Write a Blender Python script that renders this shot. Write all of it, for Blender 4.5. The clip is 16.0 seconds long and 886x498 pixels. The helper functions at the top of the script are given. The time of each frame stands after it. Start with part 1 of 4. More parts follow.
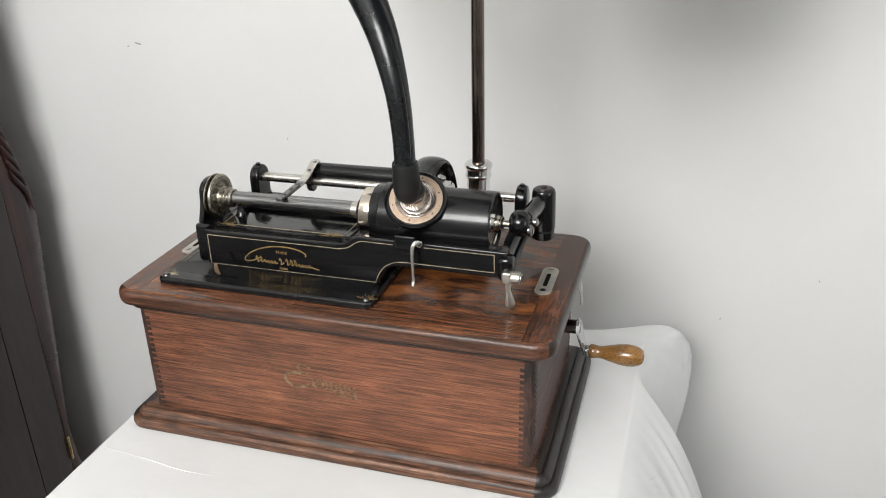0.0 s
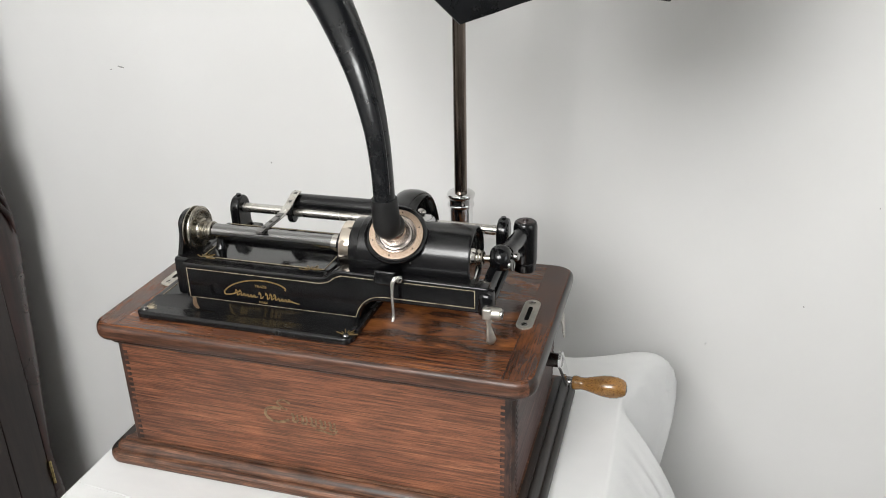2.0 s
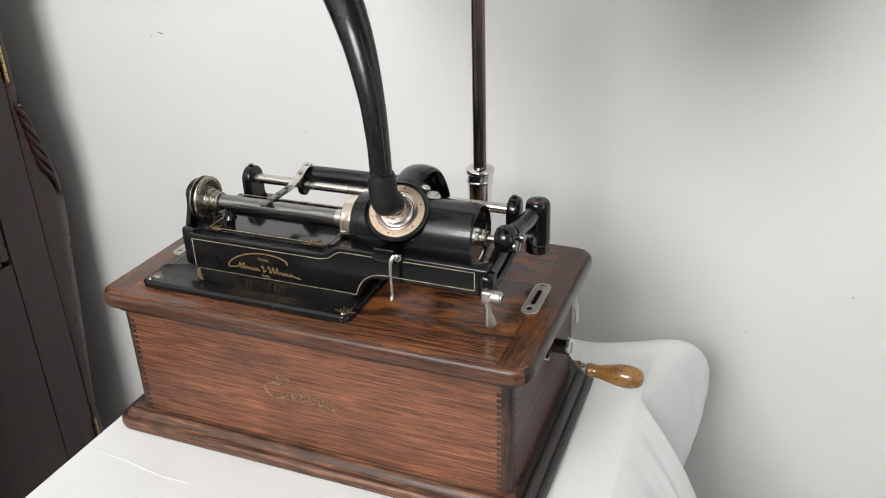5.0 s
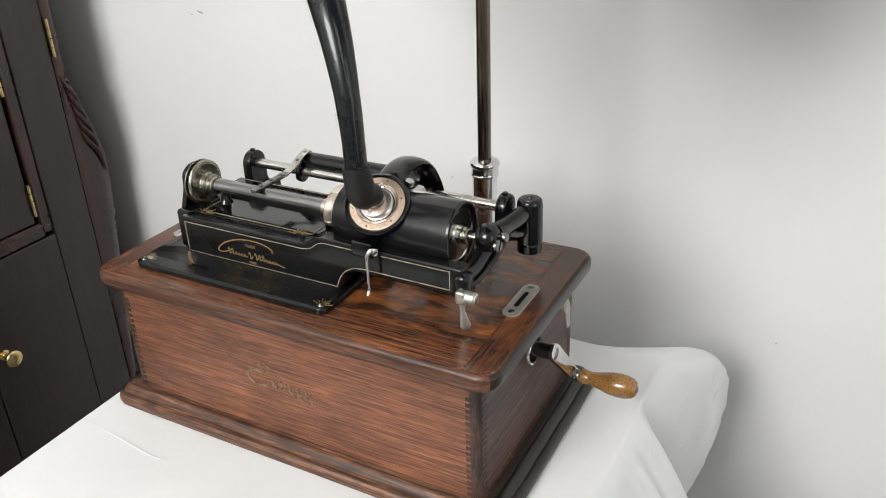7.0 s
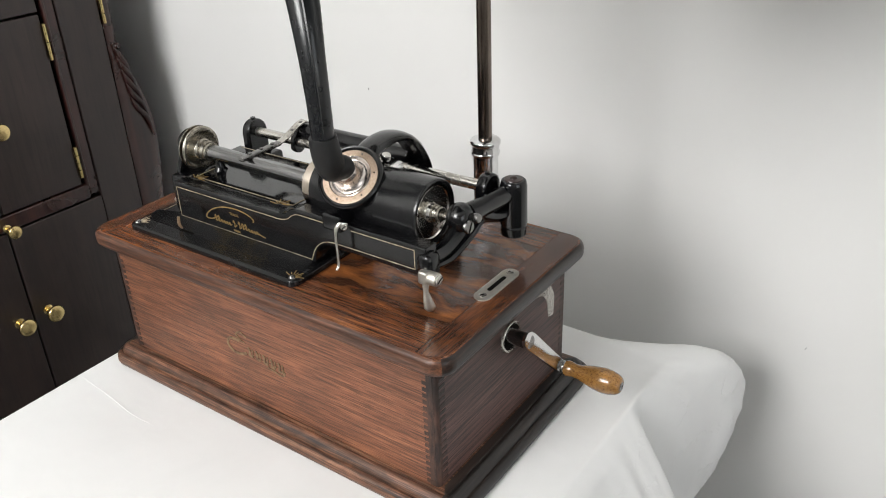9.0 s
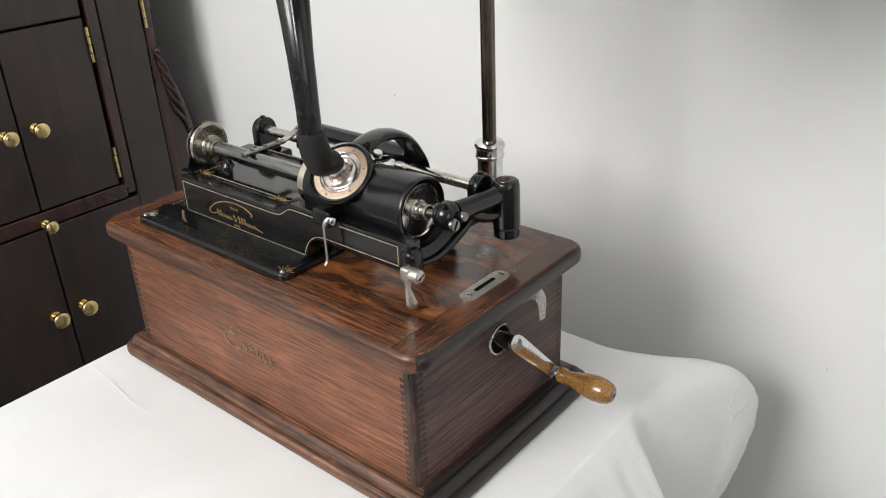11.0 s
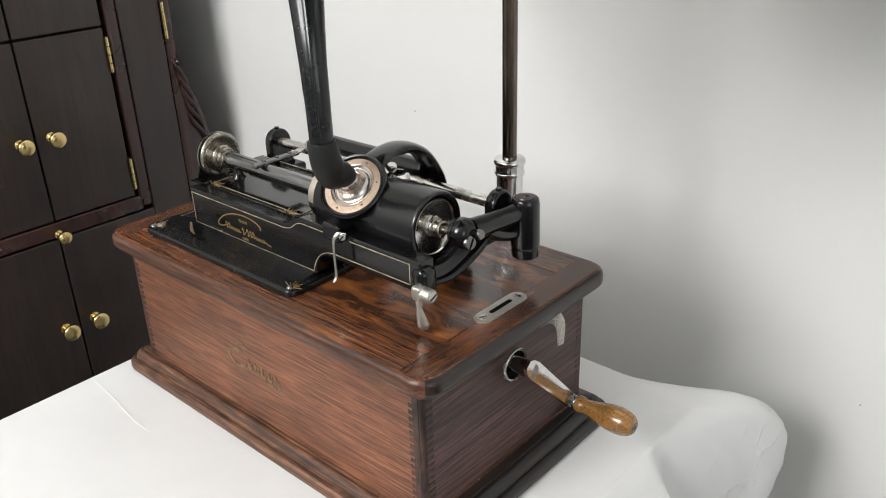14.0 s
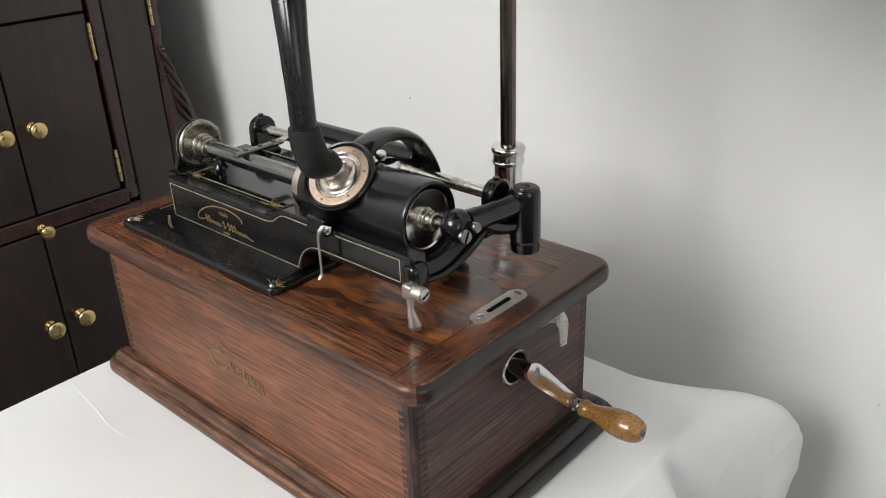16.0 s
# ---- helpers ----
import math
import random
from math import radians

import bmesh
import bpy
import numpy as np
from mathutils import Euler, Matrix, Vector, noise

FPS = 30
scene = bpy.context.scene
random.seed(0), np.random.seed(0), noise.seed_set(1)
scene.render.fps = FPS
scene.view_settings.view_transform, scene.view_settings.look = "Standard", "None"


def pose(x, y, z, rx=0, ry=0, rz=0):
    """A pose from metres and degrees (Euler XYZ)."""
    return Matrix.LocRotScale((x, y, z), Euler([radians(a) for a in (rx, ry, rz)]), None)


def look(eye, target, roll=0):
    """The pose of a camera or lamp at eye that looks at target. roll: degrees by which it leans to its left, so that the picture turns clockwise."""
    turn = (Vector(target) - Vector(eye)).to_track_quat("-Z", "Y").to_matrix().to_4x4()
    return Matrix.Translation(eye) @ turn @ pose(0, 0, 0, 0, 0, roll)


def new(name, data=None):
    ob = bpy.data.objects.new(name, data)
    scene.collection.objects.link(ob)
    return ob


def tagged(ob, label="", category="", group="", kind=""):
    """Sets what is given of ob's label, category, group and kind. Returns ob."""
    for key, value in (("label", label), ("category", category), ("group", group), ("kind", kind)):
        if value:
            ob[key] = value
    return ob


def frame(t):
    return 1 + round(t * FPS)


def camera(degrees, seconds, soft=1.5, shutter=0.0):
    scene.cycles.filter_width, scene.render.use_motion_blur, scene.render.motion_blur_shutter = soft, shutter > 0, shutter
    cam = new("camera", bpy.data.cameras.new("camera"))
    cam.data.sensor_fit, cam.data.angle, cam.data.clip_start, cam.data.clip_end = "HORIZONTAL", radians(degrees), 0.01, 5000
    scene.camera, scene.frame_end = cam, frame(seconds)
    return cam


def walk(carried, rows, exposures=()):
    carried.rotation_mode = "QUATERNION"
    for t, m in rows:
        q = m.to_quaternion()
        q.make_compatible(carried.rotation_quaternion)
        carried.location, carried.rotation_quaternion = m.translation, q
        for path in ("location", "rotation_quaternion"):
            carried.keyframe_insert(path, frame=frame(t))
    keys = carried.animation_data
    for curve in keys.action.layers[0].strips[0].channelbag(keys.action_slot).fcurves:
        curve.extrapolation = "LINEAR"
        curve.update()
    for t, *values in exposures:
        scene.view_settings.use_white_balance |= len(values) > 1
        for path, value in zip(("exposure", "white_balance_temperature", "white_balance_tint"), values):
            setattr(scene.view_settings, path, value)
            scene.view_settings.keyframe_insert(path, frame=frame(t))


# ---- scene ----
cam = camera(55.6, 16.0, soft=1.0)
METRES, EYE, TILT, LEAN, TURN = 0.42, 1.19, 0.0, 0.0, 17.4
ROWS = [
    (0.0, 0.0, 0.0, 0.0, -0.61, -24.65, 1.33),
    (0.5, 0.0186, 0.0113, 0.0104, -0.44, -24.44, 1.14),
    (1.0, 0.0287, 0.0077, 0.0285, -0.49, -24.09, 1.06),
    (1.5, 0.0277, 0.0156, 0.0398, -0.8, -24.0, 1.09),
    (2.0, 0.0217, 0.0297, 0.04, -1.19, -24.08, 1.17),
    (2.5, 0.0281, 0.0266, 0.038, -1.37, -24.32, 1.33),
    (3.0, 0.0154, 0.0208, 0.0424, -1.2, -24.48, 1.39),
    (3.5, 0.0322, 0.0296, 0.0324, -0.57, -24.59, 1.52),
    (4.0, 0.0749, 0.0343, 0.032, 0.76, -25.0, 1.71),
    (4.5, 0.1155, 0.0644, 0.0267, 2.5, -25.53, 1.76),
    (7.0, 0.3304, 0.1707, 0.0254, 10.55, -27.1, 1.89),
    (7.5, 0.388, 0.1893, 0.0226, 12.33, -27.22, 2.05),
    (8.0, 0.4413, 0.2137, 0.0167, 14.09, -27.53, 2.2),
    (8.5, 0.4893, 0.2434, 0.0067, 15.93, -27.86, 2.25),
    (9.0, 0.5229, 0.2605, -0.0094, 17.63, -28.07, 2.06),
    (11.5, 0.6543, 0.3031, -0.0509, 22.86, -26.3, 2.4),
    (12.0, 0.6567, 0.3094, -0.0546, 23.3, -25.92, 2.19),
    (12.5, 0.6437, 0.325, -0.0589, 23.59, -25.54, 1.83),
    (13.0, 0.6372, 0.3498, -0.0709, 23.76, -25.4, 1.77),
    (13.5, 0.6339, 0.3572, -0.0775, 23.93, -25.27, 1.76),
    (14.0, 0.6292, 0.3541, -0.0814, 24.11, -25.17, 1.76),
    (14.5, 0.6376, 0.3562, -0.0849, 24.23, -25.3, 1.82),
    (15.0, 0.6294, 0.3769, -0.0995, 24.24, -25.51, 1.88),
    (15.5, 0.6177, 0.4084, -0.1101, 24.16, -25.59, 1.94),
    (16.0, 0.5999, 0.442, -0.1215, 24.02, -25.71, 1.99),
]
EXPOSURES = [(0.0, -0.02), (4.5, 0.0), (8.0, 0.05), (12.0, 0.03), (14.5, 0.04), (15.0, -0.06), (16.0, -0.12)]
walk(cam, [(t, pose(0, 0, EYE, TILT, LEAN, TURN) @ pose(METRES * x, METRES * y, METRES * z, 90 + pitch, roll, yaw)) for t, x, y, z, yaw, pitch, roll in ROWS], EXPOSURES)

# ---- world and light ----
world = bpy.data.worlds.new("sky")
scene.world = world
world.use_nodes = True
wn = world.node_tree
sky = wn.nodes.new("ShaderNodeTexSky")
sky.sky_type = "NISHITA"
sky.sun_disc = False
sky.sun_elevation, sky.sun_rotation = radians(35), radians(200)
wn.links.new(sky.outputs[0], wn.nodes["Background"].inputs[0])
wn.nodes["Background"].inputs[1].default_value = 0.12


def area(name, x, y, z, target, sx, sy, watts, colour):
    d = bpy.data.lights.new(name, "AREA")
    d.shape, d.size, d.size_y, d.energy, d.color = "RECTANGLE", sx, sy, watts, colour
    ob = new(name, d)
    ob.matrix_world = look((x, y, z), target)
    return ob


# daylight through the window behind the camera, plus an added fill lamp in the east wall
area("key_and_fill_light", -0.42, -1.39, 2.04, (-0.42, 2.0, 1.0), 1.04, 0.80, 62, (0.985, 0.988, 0.972))
area("key_and_fill_light", 2.39, -0.45, 1.50, (0.0, -0.45, 1.45), 1.36, 1.36, 12, (0.985, 0.988, 0.972))

# ---- materials ----
MAT = {}


class Nodes:
    """A small node tree writer."""

    def __init__(self, name):
        self.m = bpy.data.materials.new(name)
        self.m.use_nodes = True
        self.t = self.m.node_tree
        self.b = self.t.nodes["Principled BSDF"]
        self.co = self.t.nodes.new("ShaderNodeTexCoord").outputs["Object"]
        MAT[name] = self.m

    def set(self, **kw):
        for k, v in kw.items():
            self.b.inputs[k.replace("_", " ")].default_value = v
        return self

    def link(self, a, b):
        self.t.links.new(a, b)

    def mapped(self, scale, rot=(0, 0, 0), co=None):
        n = self.t.nodes.new("ShaderNodeMapping")
        n.inputs["Scale"].default_value = scale
        n.inputs["Rotation"].default_value = [radians(a) for a in rot]
        self.link(co or self.co, n.inputs[0])
        return n.outputs[0]

    def noise(self, co, scale, detail=4, rough=0.55, distort=0.0):
        n = self.t.nodes.new("ShaderNodeTexNoise")
        for k, v in (("Scale", scale), ("Detail", detail), ("Roughness", rough), ("Distortion", distort)):
            n.inputs[k].default_value = v
        self.link(co, n.inputs["Vector"])
        return n.outputs["Fac"]

    def ramp(self, fac, stops):
        n = self.t.nodes.new("ShaderNodeValToRGB")
        e = n.color_ramp.elements
        while len(e) < len(stops):
            e.new(0.5)
        for el, (p, c) in zip(e, stops):
            el.position = p
            el.color = (*c, 1) if isinstance(c, tuple) else (c, c, c, 1)
        self.link(fac, n.inputs[0])
        return n.outputs[0]

    def mix(self, fac, a, b, mode="MIX"):
        n = self.t.nodes.new("ShaderNodeMix")
        n.data_type, n.blend_type = "RGBA", mode
        for v, i in ((fac, 0), (a, 6), (b, 7)):
            if isinstance(v, (int, float)):
                n.inputs[i].default_value = v
            elif isinstance(v, tuple):
                n.inputs[i].default_value = (*v, 1)
            else:
                self.link(v, n.inputs[i])
        return n.outputs[2]

    def colour(self, out):
        self.link(out, self.b.inputs["Base Color"])
        return self

    def rough(self, fac, lo, hi):
        n = self.t.nodes.new("ShaderNodeMapRange")
        n.inputs[3].default_value, n.inputs[4].default_value = lo, hi
        self.link(fac, n.inputs[0])
        self.link(n.outputs[0], self.b.inputs["Roughness"])
        return self

    def bump(self, fac, strength, dist=0.001):
        n = self.t.nodes.new("ShaderNodeBump")
        n.inputs["Strength"].default_value, n.inputs["Distance"].default_value = strength, dist
        self.link(fac, n.inputs["Height"])
        self.link(n.outputs[0], self.b.inputs["Normal"])
        return self


def oak(name, grain, lo, mid, hi, rough=(0.28, 0.5), coat=0.25, fleck=None, patch=0.6, pore=0.8, blotch=(9, 14, 16)):
    """Stained oak: long pores along the axis that grain squeezes least, patches of wear, and ray flecks (scale, turn, from, to, colour)."""
    n = Nodes(name)
    fig = n.noise(n.mapped(tuple(g * 0.35 for g in grain)), 1.0, 4, 0.6, 0.9)
    pores = n.noise(n.mapped(grain), 1.0, 3, 0.55, 0.3)
    fine = n.noise(n.mapped(tuple(g * 2.2 for g in grain)), 1.0, 2, 0.6, 0.1)
    big = n.noise(n.mapped(blotch), 1.0, 4, 0.6, 0.8)
    c = n.ramp(fig, [(0.32, lo), (0.48, mid), (0.66, hi)])
    if fleck:
        scale, turn, f0, f1, col = fleck
        f = n.noise(n.mapped(scale, (0, 0, turn)), 1.0, 3, 0.55, 0.6)
        c = n.mix(n.ramp(f, [(f0, 0.0), (f1, 1.0)]), c, col)
    c = n.mix(pore, c, n.ramp(pores, [(0.37, 0.24), (0.48, 0.86), (0.61, 1.26)]), "MULTIPLY")
    c = n.mix(0.5, c, n.ramp(fine, [(0.36, 0.4), (0.52, 1.0)]), "MULTIPLY")
    c = n.mix(patch, c, n.ramp(big, [(0.3, 0.35), (0.5, 0.85), (0.68, 1.3)]), "MULTIPLY")
    n.colour(c).rough(big, *rough).bump(pores, 0.22, 0.0007)
    return n.set(Coat_Weight=coat, Coat_Roughness=0.07)


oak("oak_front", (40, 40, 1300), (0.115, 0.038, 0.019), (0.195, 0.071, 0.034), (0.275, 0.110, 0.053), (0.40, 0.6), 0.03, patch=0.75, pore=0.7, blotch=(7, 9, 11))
# same oak for the end faces, with their shade put into darker colours
oak("oak_side_shaded", (90, 24, 820), (0.046, 0.021, 0.017), (0.088, 0.041, 0.034), (0.150, 0.076, 0.064), (0.40, 0.6), 0.03, pore=0.9)
oak("oak_rail_x", (44, 1300, 1300), (0.058, 0.021, 0.011), (0.120, 0.043, 0.020), (0.190, 0.072, 0.032), (0.16, 0.34), 0.2, ((12, 260, 110), 3, 0.50, 0.74, (0.30, 0.105, 0.032)), 0.7, 0.8)
oak("oak_rail_y", (800, 40, 800), (0.036, 0.015, 0.010), (0.064, 0.025, 0.014), (0.105, 0.041, 0.022), (0.14, 0.32), 0.2, ((60, 26, 60), -18, 0.46, 0.72, (0.17, 0.056, 0.017)), 0.8, 0.4)
oak("oak_panel", (60, 900, 900), (0.034, 0.014, 0.009), (0.060, 0.023, 0.012), (0.095, 0.036, 0.018), (0.11, 0.26), 0.25, ((16, 44, 40), -34, 0.44, 0.70, (0.40, 0.135, 0.034)), 0.6, 0.2)
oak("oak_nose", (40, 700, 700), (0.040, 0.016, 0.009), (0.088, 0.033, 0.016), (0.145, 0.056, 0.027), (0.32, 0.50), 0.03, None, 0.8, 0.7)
# for nosing ends and cove bead, shade put into the colour
oak("oak_nose_shaded", (700, 40, 700), (0.008, 0.005, 0.004), (0.018, 0.009, 0.006), (0.040, 0.017, 0.010), (0.22, 0.42), 0.1, None, 0.8, 0.7)
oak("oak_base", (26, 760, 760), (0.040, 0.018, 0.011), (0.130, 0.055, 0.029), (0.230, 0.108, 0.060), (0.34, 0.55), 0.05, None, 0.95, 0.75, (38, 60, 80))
# plinth oak for its end faces, near black: the shade is in the colour
oak("base_shaded", (420, 18, 420), (0.005, 0.004, 0.004), (0.012, 0.009, 0.008), (0.022, 0.015, 0.012), (0.3, 0.5), 0.1)
oak("oak_end_grain", (200, 200, 60), (0.016, 0.008, 0.006), (0.040, 0.018, 0.012), (0.070, 0.031, 0.021), (0.4, 0.6), 0.1)
oak("mahogany", (90, 90, 7), (0.018, 0.0108, 0.0095), (0.023, 0.0138, 0.0120), (0.029, 0.0172, 0.0148), (0.32, 0.46), 0.15, patch=0.3, pore=0.12)
oak("mahogany_red", (90, 90, 7), (0.016, 0.005, 0.004), (0.032, 0.010, 0.008), (0.048, 0.016, 0.012), (0.2, 0.38), 0.25, patch=0.3, pore=0.4)
oak("floor_boards", (3, 40, 40), (0.13, 0.125, 0.12), (0.20, 0.195, 0.19), (0.26, 0.255, 0.25), (0.4, 0.6), 0.05, patch=0.3, pore=0.3)

n = Nodes("handle_wood")
sp = n.noise(n.mapped((500, 1100, 1100)), 1.0, 3, 0.6)
c = n.ramp(sp, [(0.36, (0.13, 0.056, 0.016)), (0.52, (0.28, 0.136, 0.035))])
c = n.mix(0.8, c, n.ramp(n.noise(n.co, 50, 3), [(0.35, 0.6), (0.6, 1.1)]), "MULTIPLY")
n.colour(c).set(Roughness=0.22, Coat_Weight=0.5, Coat_Roughness=0.08)


def paint(name, base, lo, hi, coat, speck=True):
    n = Nodes(name)
    big = n.noise(n.mapped((45, 45, 45)), 1.0, 5, 0.65)
    c = n.mix(n.ramp(big, [(0.35, 0.0), (0.75, 1.0)]), base, tuple(v * 1.6 + 0.001 for v in base))
    if speck:
        dust = n.noise(n.mapped((1300, 1300, 1300)), 1.0, 2)
        c = n.mix(n.ramp(dust, [(0.74, 0.0), (0.80, 0.3)]), c, (0.12, 0.11, 0.10))
    n.colour(c).rough(big, lo, hi).bump(n.noise(n.mapped((60, 60, 60)), 1.0, 1), 0.03, 0.0004)
    return n.set(Coat_Weight=coat, Coat_Roughness=0.03, IOR=1.45)


paint("black_japan", (0.0025, 0.0025, 0.003), 0.13, 0.27, 0.15)
paint("deck_japan", (0.0025, 0.0025, 0.003), 0.07, 0.15, 0.3)
paint("black_plate", (0.003, 0.003, 0.0034), 0.20, 0.32, 0.05)
paint("horn_black", (0.005, 0.0055, 0.0065), 0.22, 0.34, 0.15)
paint("record_black", (0.004, 0.004, 0.0045), 0.20, 0.30, 0.15)
paint("rubber", (0.007, 0.007, 0.0072), 0.42, 0.58, 0.0)


def metal(name, base, dirt, lo, hi, amount=0.5, streak=(60, 60, 60)):
    n = Nodes(name)
    big = n.noise(n.mapped(streak), 1.0, 5, 0.7)
    fine = n.noise(n.mapped((700, 700, 700)), 1.0, 2)
    c = n.mix(n.ramp(big, [(0.45, 0.0), (0.8, amount)]), base, dirt)
    n.colour(c).rough(big, lo, hi).bump(fine, 0.08, 0.0003)
    return n.set(Metallic=1.0)


metal("nickel", (0.66, 0.64, 0.60), (0.28, 0.25, 0.21), 0.14, 0.38, 0.8)
metal("rosy_nickel", (0.76, 0.70, 0.66), (0.50, 0.42, 0.37), 0.14, 0.30, 0.7)
metal("chrome", (0.78, 0.78, 0.78), (0.35, 0.33, 0.32), 0.05, 0.16, 0.5)
metal("dark_steel", (0.24, 0.235, 0.23), (0.08, 0.07, 0.06), 0.14, 0.30, 0.8, (20, 300, 300))
metal("satin_nickel", (0.60, 0.575, 0.52), (0.30, 0.27, 0.22), 0.36, 0.52, 0.7)
metal("screw_steel", (0.31, 0.31, 0.31), (0.05, 0.045, 0.04), 0.10, 0.22, 0.9, (14, 260, 260))
metal("pitted_nickel", (0.58, 0.56, 0.52), (0.10, 0.08, 0.07), 0.32, 0.6, 1.6, (1100, 1100, 800))
metal("mandrel_nickel", (0.76, 0.74, 0.71), (0.48, 0.42, 0.36), 0.10, 0.26, 0.6)
metal("dull_nickel", (0.46, 0.43, 0.37), (0.14, 0.11, 0.08), 0.16, 0.36, 0.9)
metal("rod_bronze", (0.20, 0.165, 0.14), (0.045, 0.03, 0.022), 0.10, 0.28, 1.0, (120, 120, 14))
metal("copper_nickel", (0.72, 0.64, 0.55), (0.42, 0.31, 0.22), 0.06, 0.18, 0.6)
metal("brass", (0.72, 0.56, 0.26), (0.30, 0.20, 0.08), 0.14, 0.34, 0.7)
metal("gilt", (0.62, 0.43, 0.17), (0.30, 0.20, 0.09), 0.38, 0.55, 0.8, (500, 500, 500))
n = Nodes("dull_gilt")
n.colour(n.ramp(n.noise(n.mapped((250, 250, 250)), 1.0, 3), [(0.3, (0.075, 0.035, 0.016)), (0.65, (0.21, 0.145, 0.075))])).set(Roughness=0.5)
n = Nodes("pale_line")
n.colour(n.ramp(n.noise(n.mapped((300, 300, 300)), 1.0, 3), [(0.35, (0.16, 0.12, 0.07)), (0.6, (0.42, 0.36, 0.25))])).set(Roughness=0.45)
n = Nodes("tan_gasket")
n.colour(n.ramp(n.noise(n.mapped((900, 900, 900)), 1.0, 3), [(0.35, (0.42, 0.30, 0.21)), (0.6, (0.60, 0.46, 0.35))])).set(Roughness=0.4, Metallic=0.3)
n = Nodes("hole_dark")
n.set(Base_Color=(0.004, 0.0035, 0.003, 1), Roughness=0.9, Specular_IOR_Level=0.05)

n = Nodes("cloth")
weave = n.noise(n.mapped((900, 900, 900)), 1.0, 2)
soft = n.noise(n.mapped((9, 9, 9)), 1.0, 4, 0.6, 0.5)
crease = n.t.nodes.new("ShaderNodeTexNoise")
crease.noise_type = "RIDGED_MULTIFRACTAL"
crease.inputs["Scale"].default_value, crease.inputs["Detail"].default_value = 9.0, 2.0
n.link(n.mapped((1.0, 0.6, 1.0), (0, 0, 30)), crease.inputs["Vector"])
n.colour(n.mix(n.ramp(soft, [(0.3, 0.0), (0.7, 1.0)]), (0.70, 0.70, 0.695), (0.75, 0.75, 0.745)))
ridge = n.ramp(n.noise(n.mapped((20, 15, 24), (20, 0, 35)), 1.0, 3, 0.5, 0.6), [(0.475, 0.0), (0.5, 1.0), (0.525, 0.0)])
axes = n.t.nodes.new("ShaderNodeSeparateXYZ")
n.link(n.co, axes.inputs[0])
where = n.mix(1.0, n.ramp(n.noise(n.mapped((24, 24, 24), (0, 40, 10)), 1.0, 2), [(0.42, 0.0), (0.55, 1.0)]), n.ramp(axes.outputs[0], [(0.235, 0.0), (0.27, 1.0)]), "MULTIPLY")
relief = n.mix(n.mix(1.0, ridge, where, "MULTIPLY"), n.mix(0.4, soft, crease.outputs["Fac"]), (1.0, 1.0, 1.0))
n.bump(n.mix(0.025, n.mix(0.6, n.mix(0.4, soft, crease.outputs["Fac"]), relief), weave), 0.4, 0.006)
n.set(Roughness=0.85, Sheen_Weight=0.15)


def plaster(name, a, b):
    n = Nodes(name)
    big = n.noise(n.mapped((2.5, 2.5, 2.5)), 1.0, 5, 0.6)
    fine = n.noise(n.mapped((160, 160, 160)), 1.0, 3)
    n.colour(n.mix(n.ramp(big, [(0.3, 0.0), (0.7, 1.0)]), a, b)).rough(big, 0.55, 0.75)
    n.bump(n.mix(0.25, n.noise(n.mapped((14, 14, 14)), 1.0, 3), fine), 0.12, 0.004)
    return n


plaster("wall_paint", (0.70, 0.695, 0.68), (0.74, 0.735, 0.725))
# walls out of view, toned below wall_paint to cut bounce light and reflections
plaster("far_wall_toned", (0.54, 0.53, 0.515), (0.58, 0.57, 0.555))
plaster("ceiling_paint", (0.80, 0.80, 0.79), (0.84, 0.84, 0.83))
plaster("trim_paint", (0.78, 0.77, 0.75), (0.82, 0.81, 0.80))
n = Nodes("nick_grey")
n.set(Base_Color=(0.30, 0.295, 0.29, 1), Roughness=0.8)

# ---- mesh helpers ----


def box(bm, x0, x1, y0, y1, z0, z1, bevel=0.0, seg=2):
    vs = [bm.verts.new((x, y, z)) for z in (z0, z1) for x, y in ((x0, y0), (x1, y0), (x1, y1), (x0, y1))]
    fs = [bm.faces.new([vs[i] for i in q]) for q in ((3, 2, 1, 0), (4, 5, 6, 7), (0, 1, 5, 4), (1, 2, 6, 5), (2, 3, 7, 6), (3, 0, 4, 7))]
    if bevel:
        es = list({e for f in fs for e in f.edges})
        bmesh.ops.bevel(bm, geom=es, offset=bevel, segments=seg, affect="EDGES", profile=0.5)
    return bm


def frame_of(d):
    d = Vector(d).normalized()
    a = Vector((0, 0, 1)) if abs(d.z) < 0.9 else Vector((1, 0, 0))
    u = d.cross(a).normalized()
    return d, u, d.cross(u).normalized()


def skin(bm, rings, cap0=True, cap1=True, closed=False):
    rows = [[bm.verts.new(p) for p in r] for r in rings]
    k = len(rows[0])
    pairs = list(zip(rows, rows[1:])) + ([(rows[-1], rows[0])] if closed else [])
    for a, b in pairs:
        for i in range(k):
            bm.faces.new((a[i], a[(i + 1) % k], b[(i + 1) % k], b[i]))
    if not closed:
        if cap0:
            bm.faces.new(rows[0][::-1])
        if cap1:
            bm.faces.new(rows[-1])
    return bm


def lathe(bm, origin, axis, profile, seg=32, cap0=True, cap1=True):
    """A turned form: profile of (distance along the axis, radius)."""
    d, u, v = frame_of(axis)
    o = Vector(origin)
    return skin(bm, [[o + d * s + (u * math.cos(a) + v * math.sin(a)) * r for a in (2 * math.pi * i / seg for i in range(seg))] for s, r in profile], cap0, cap1)


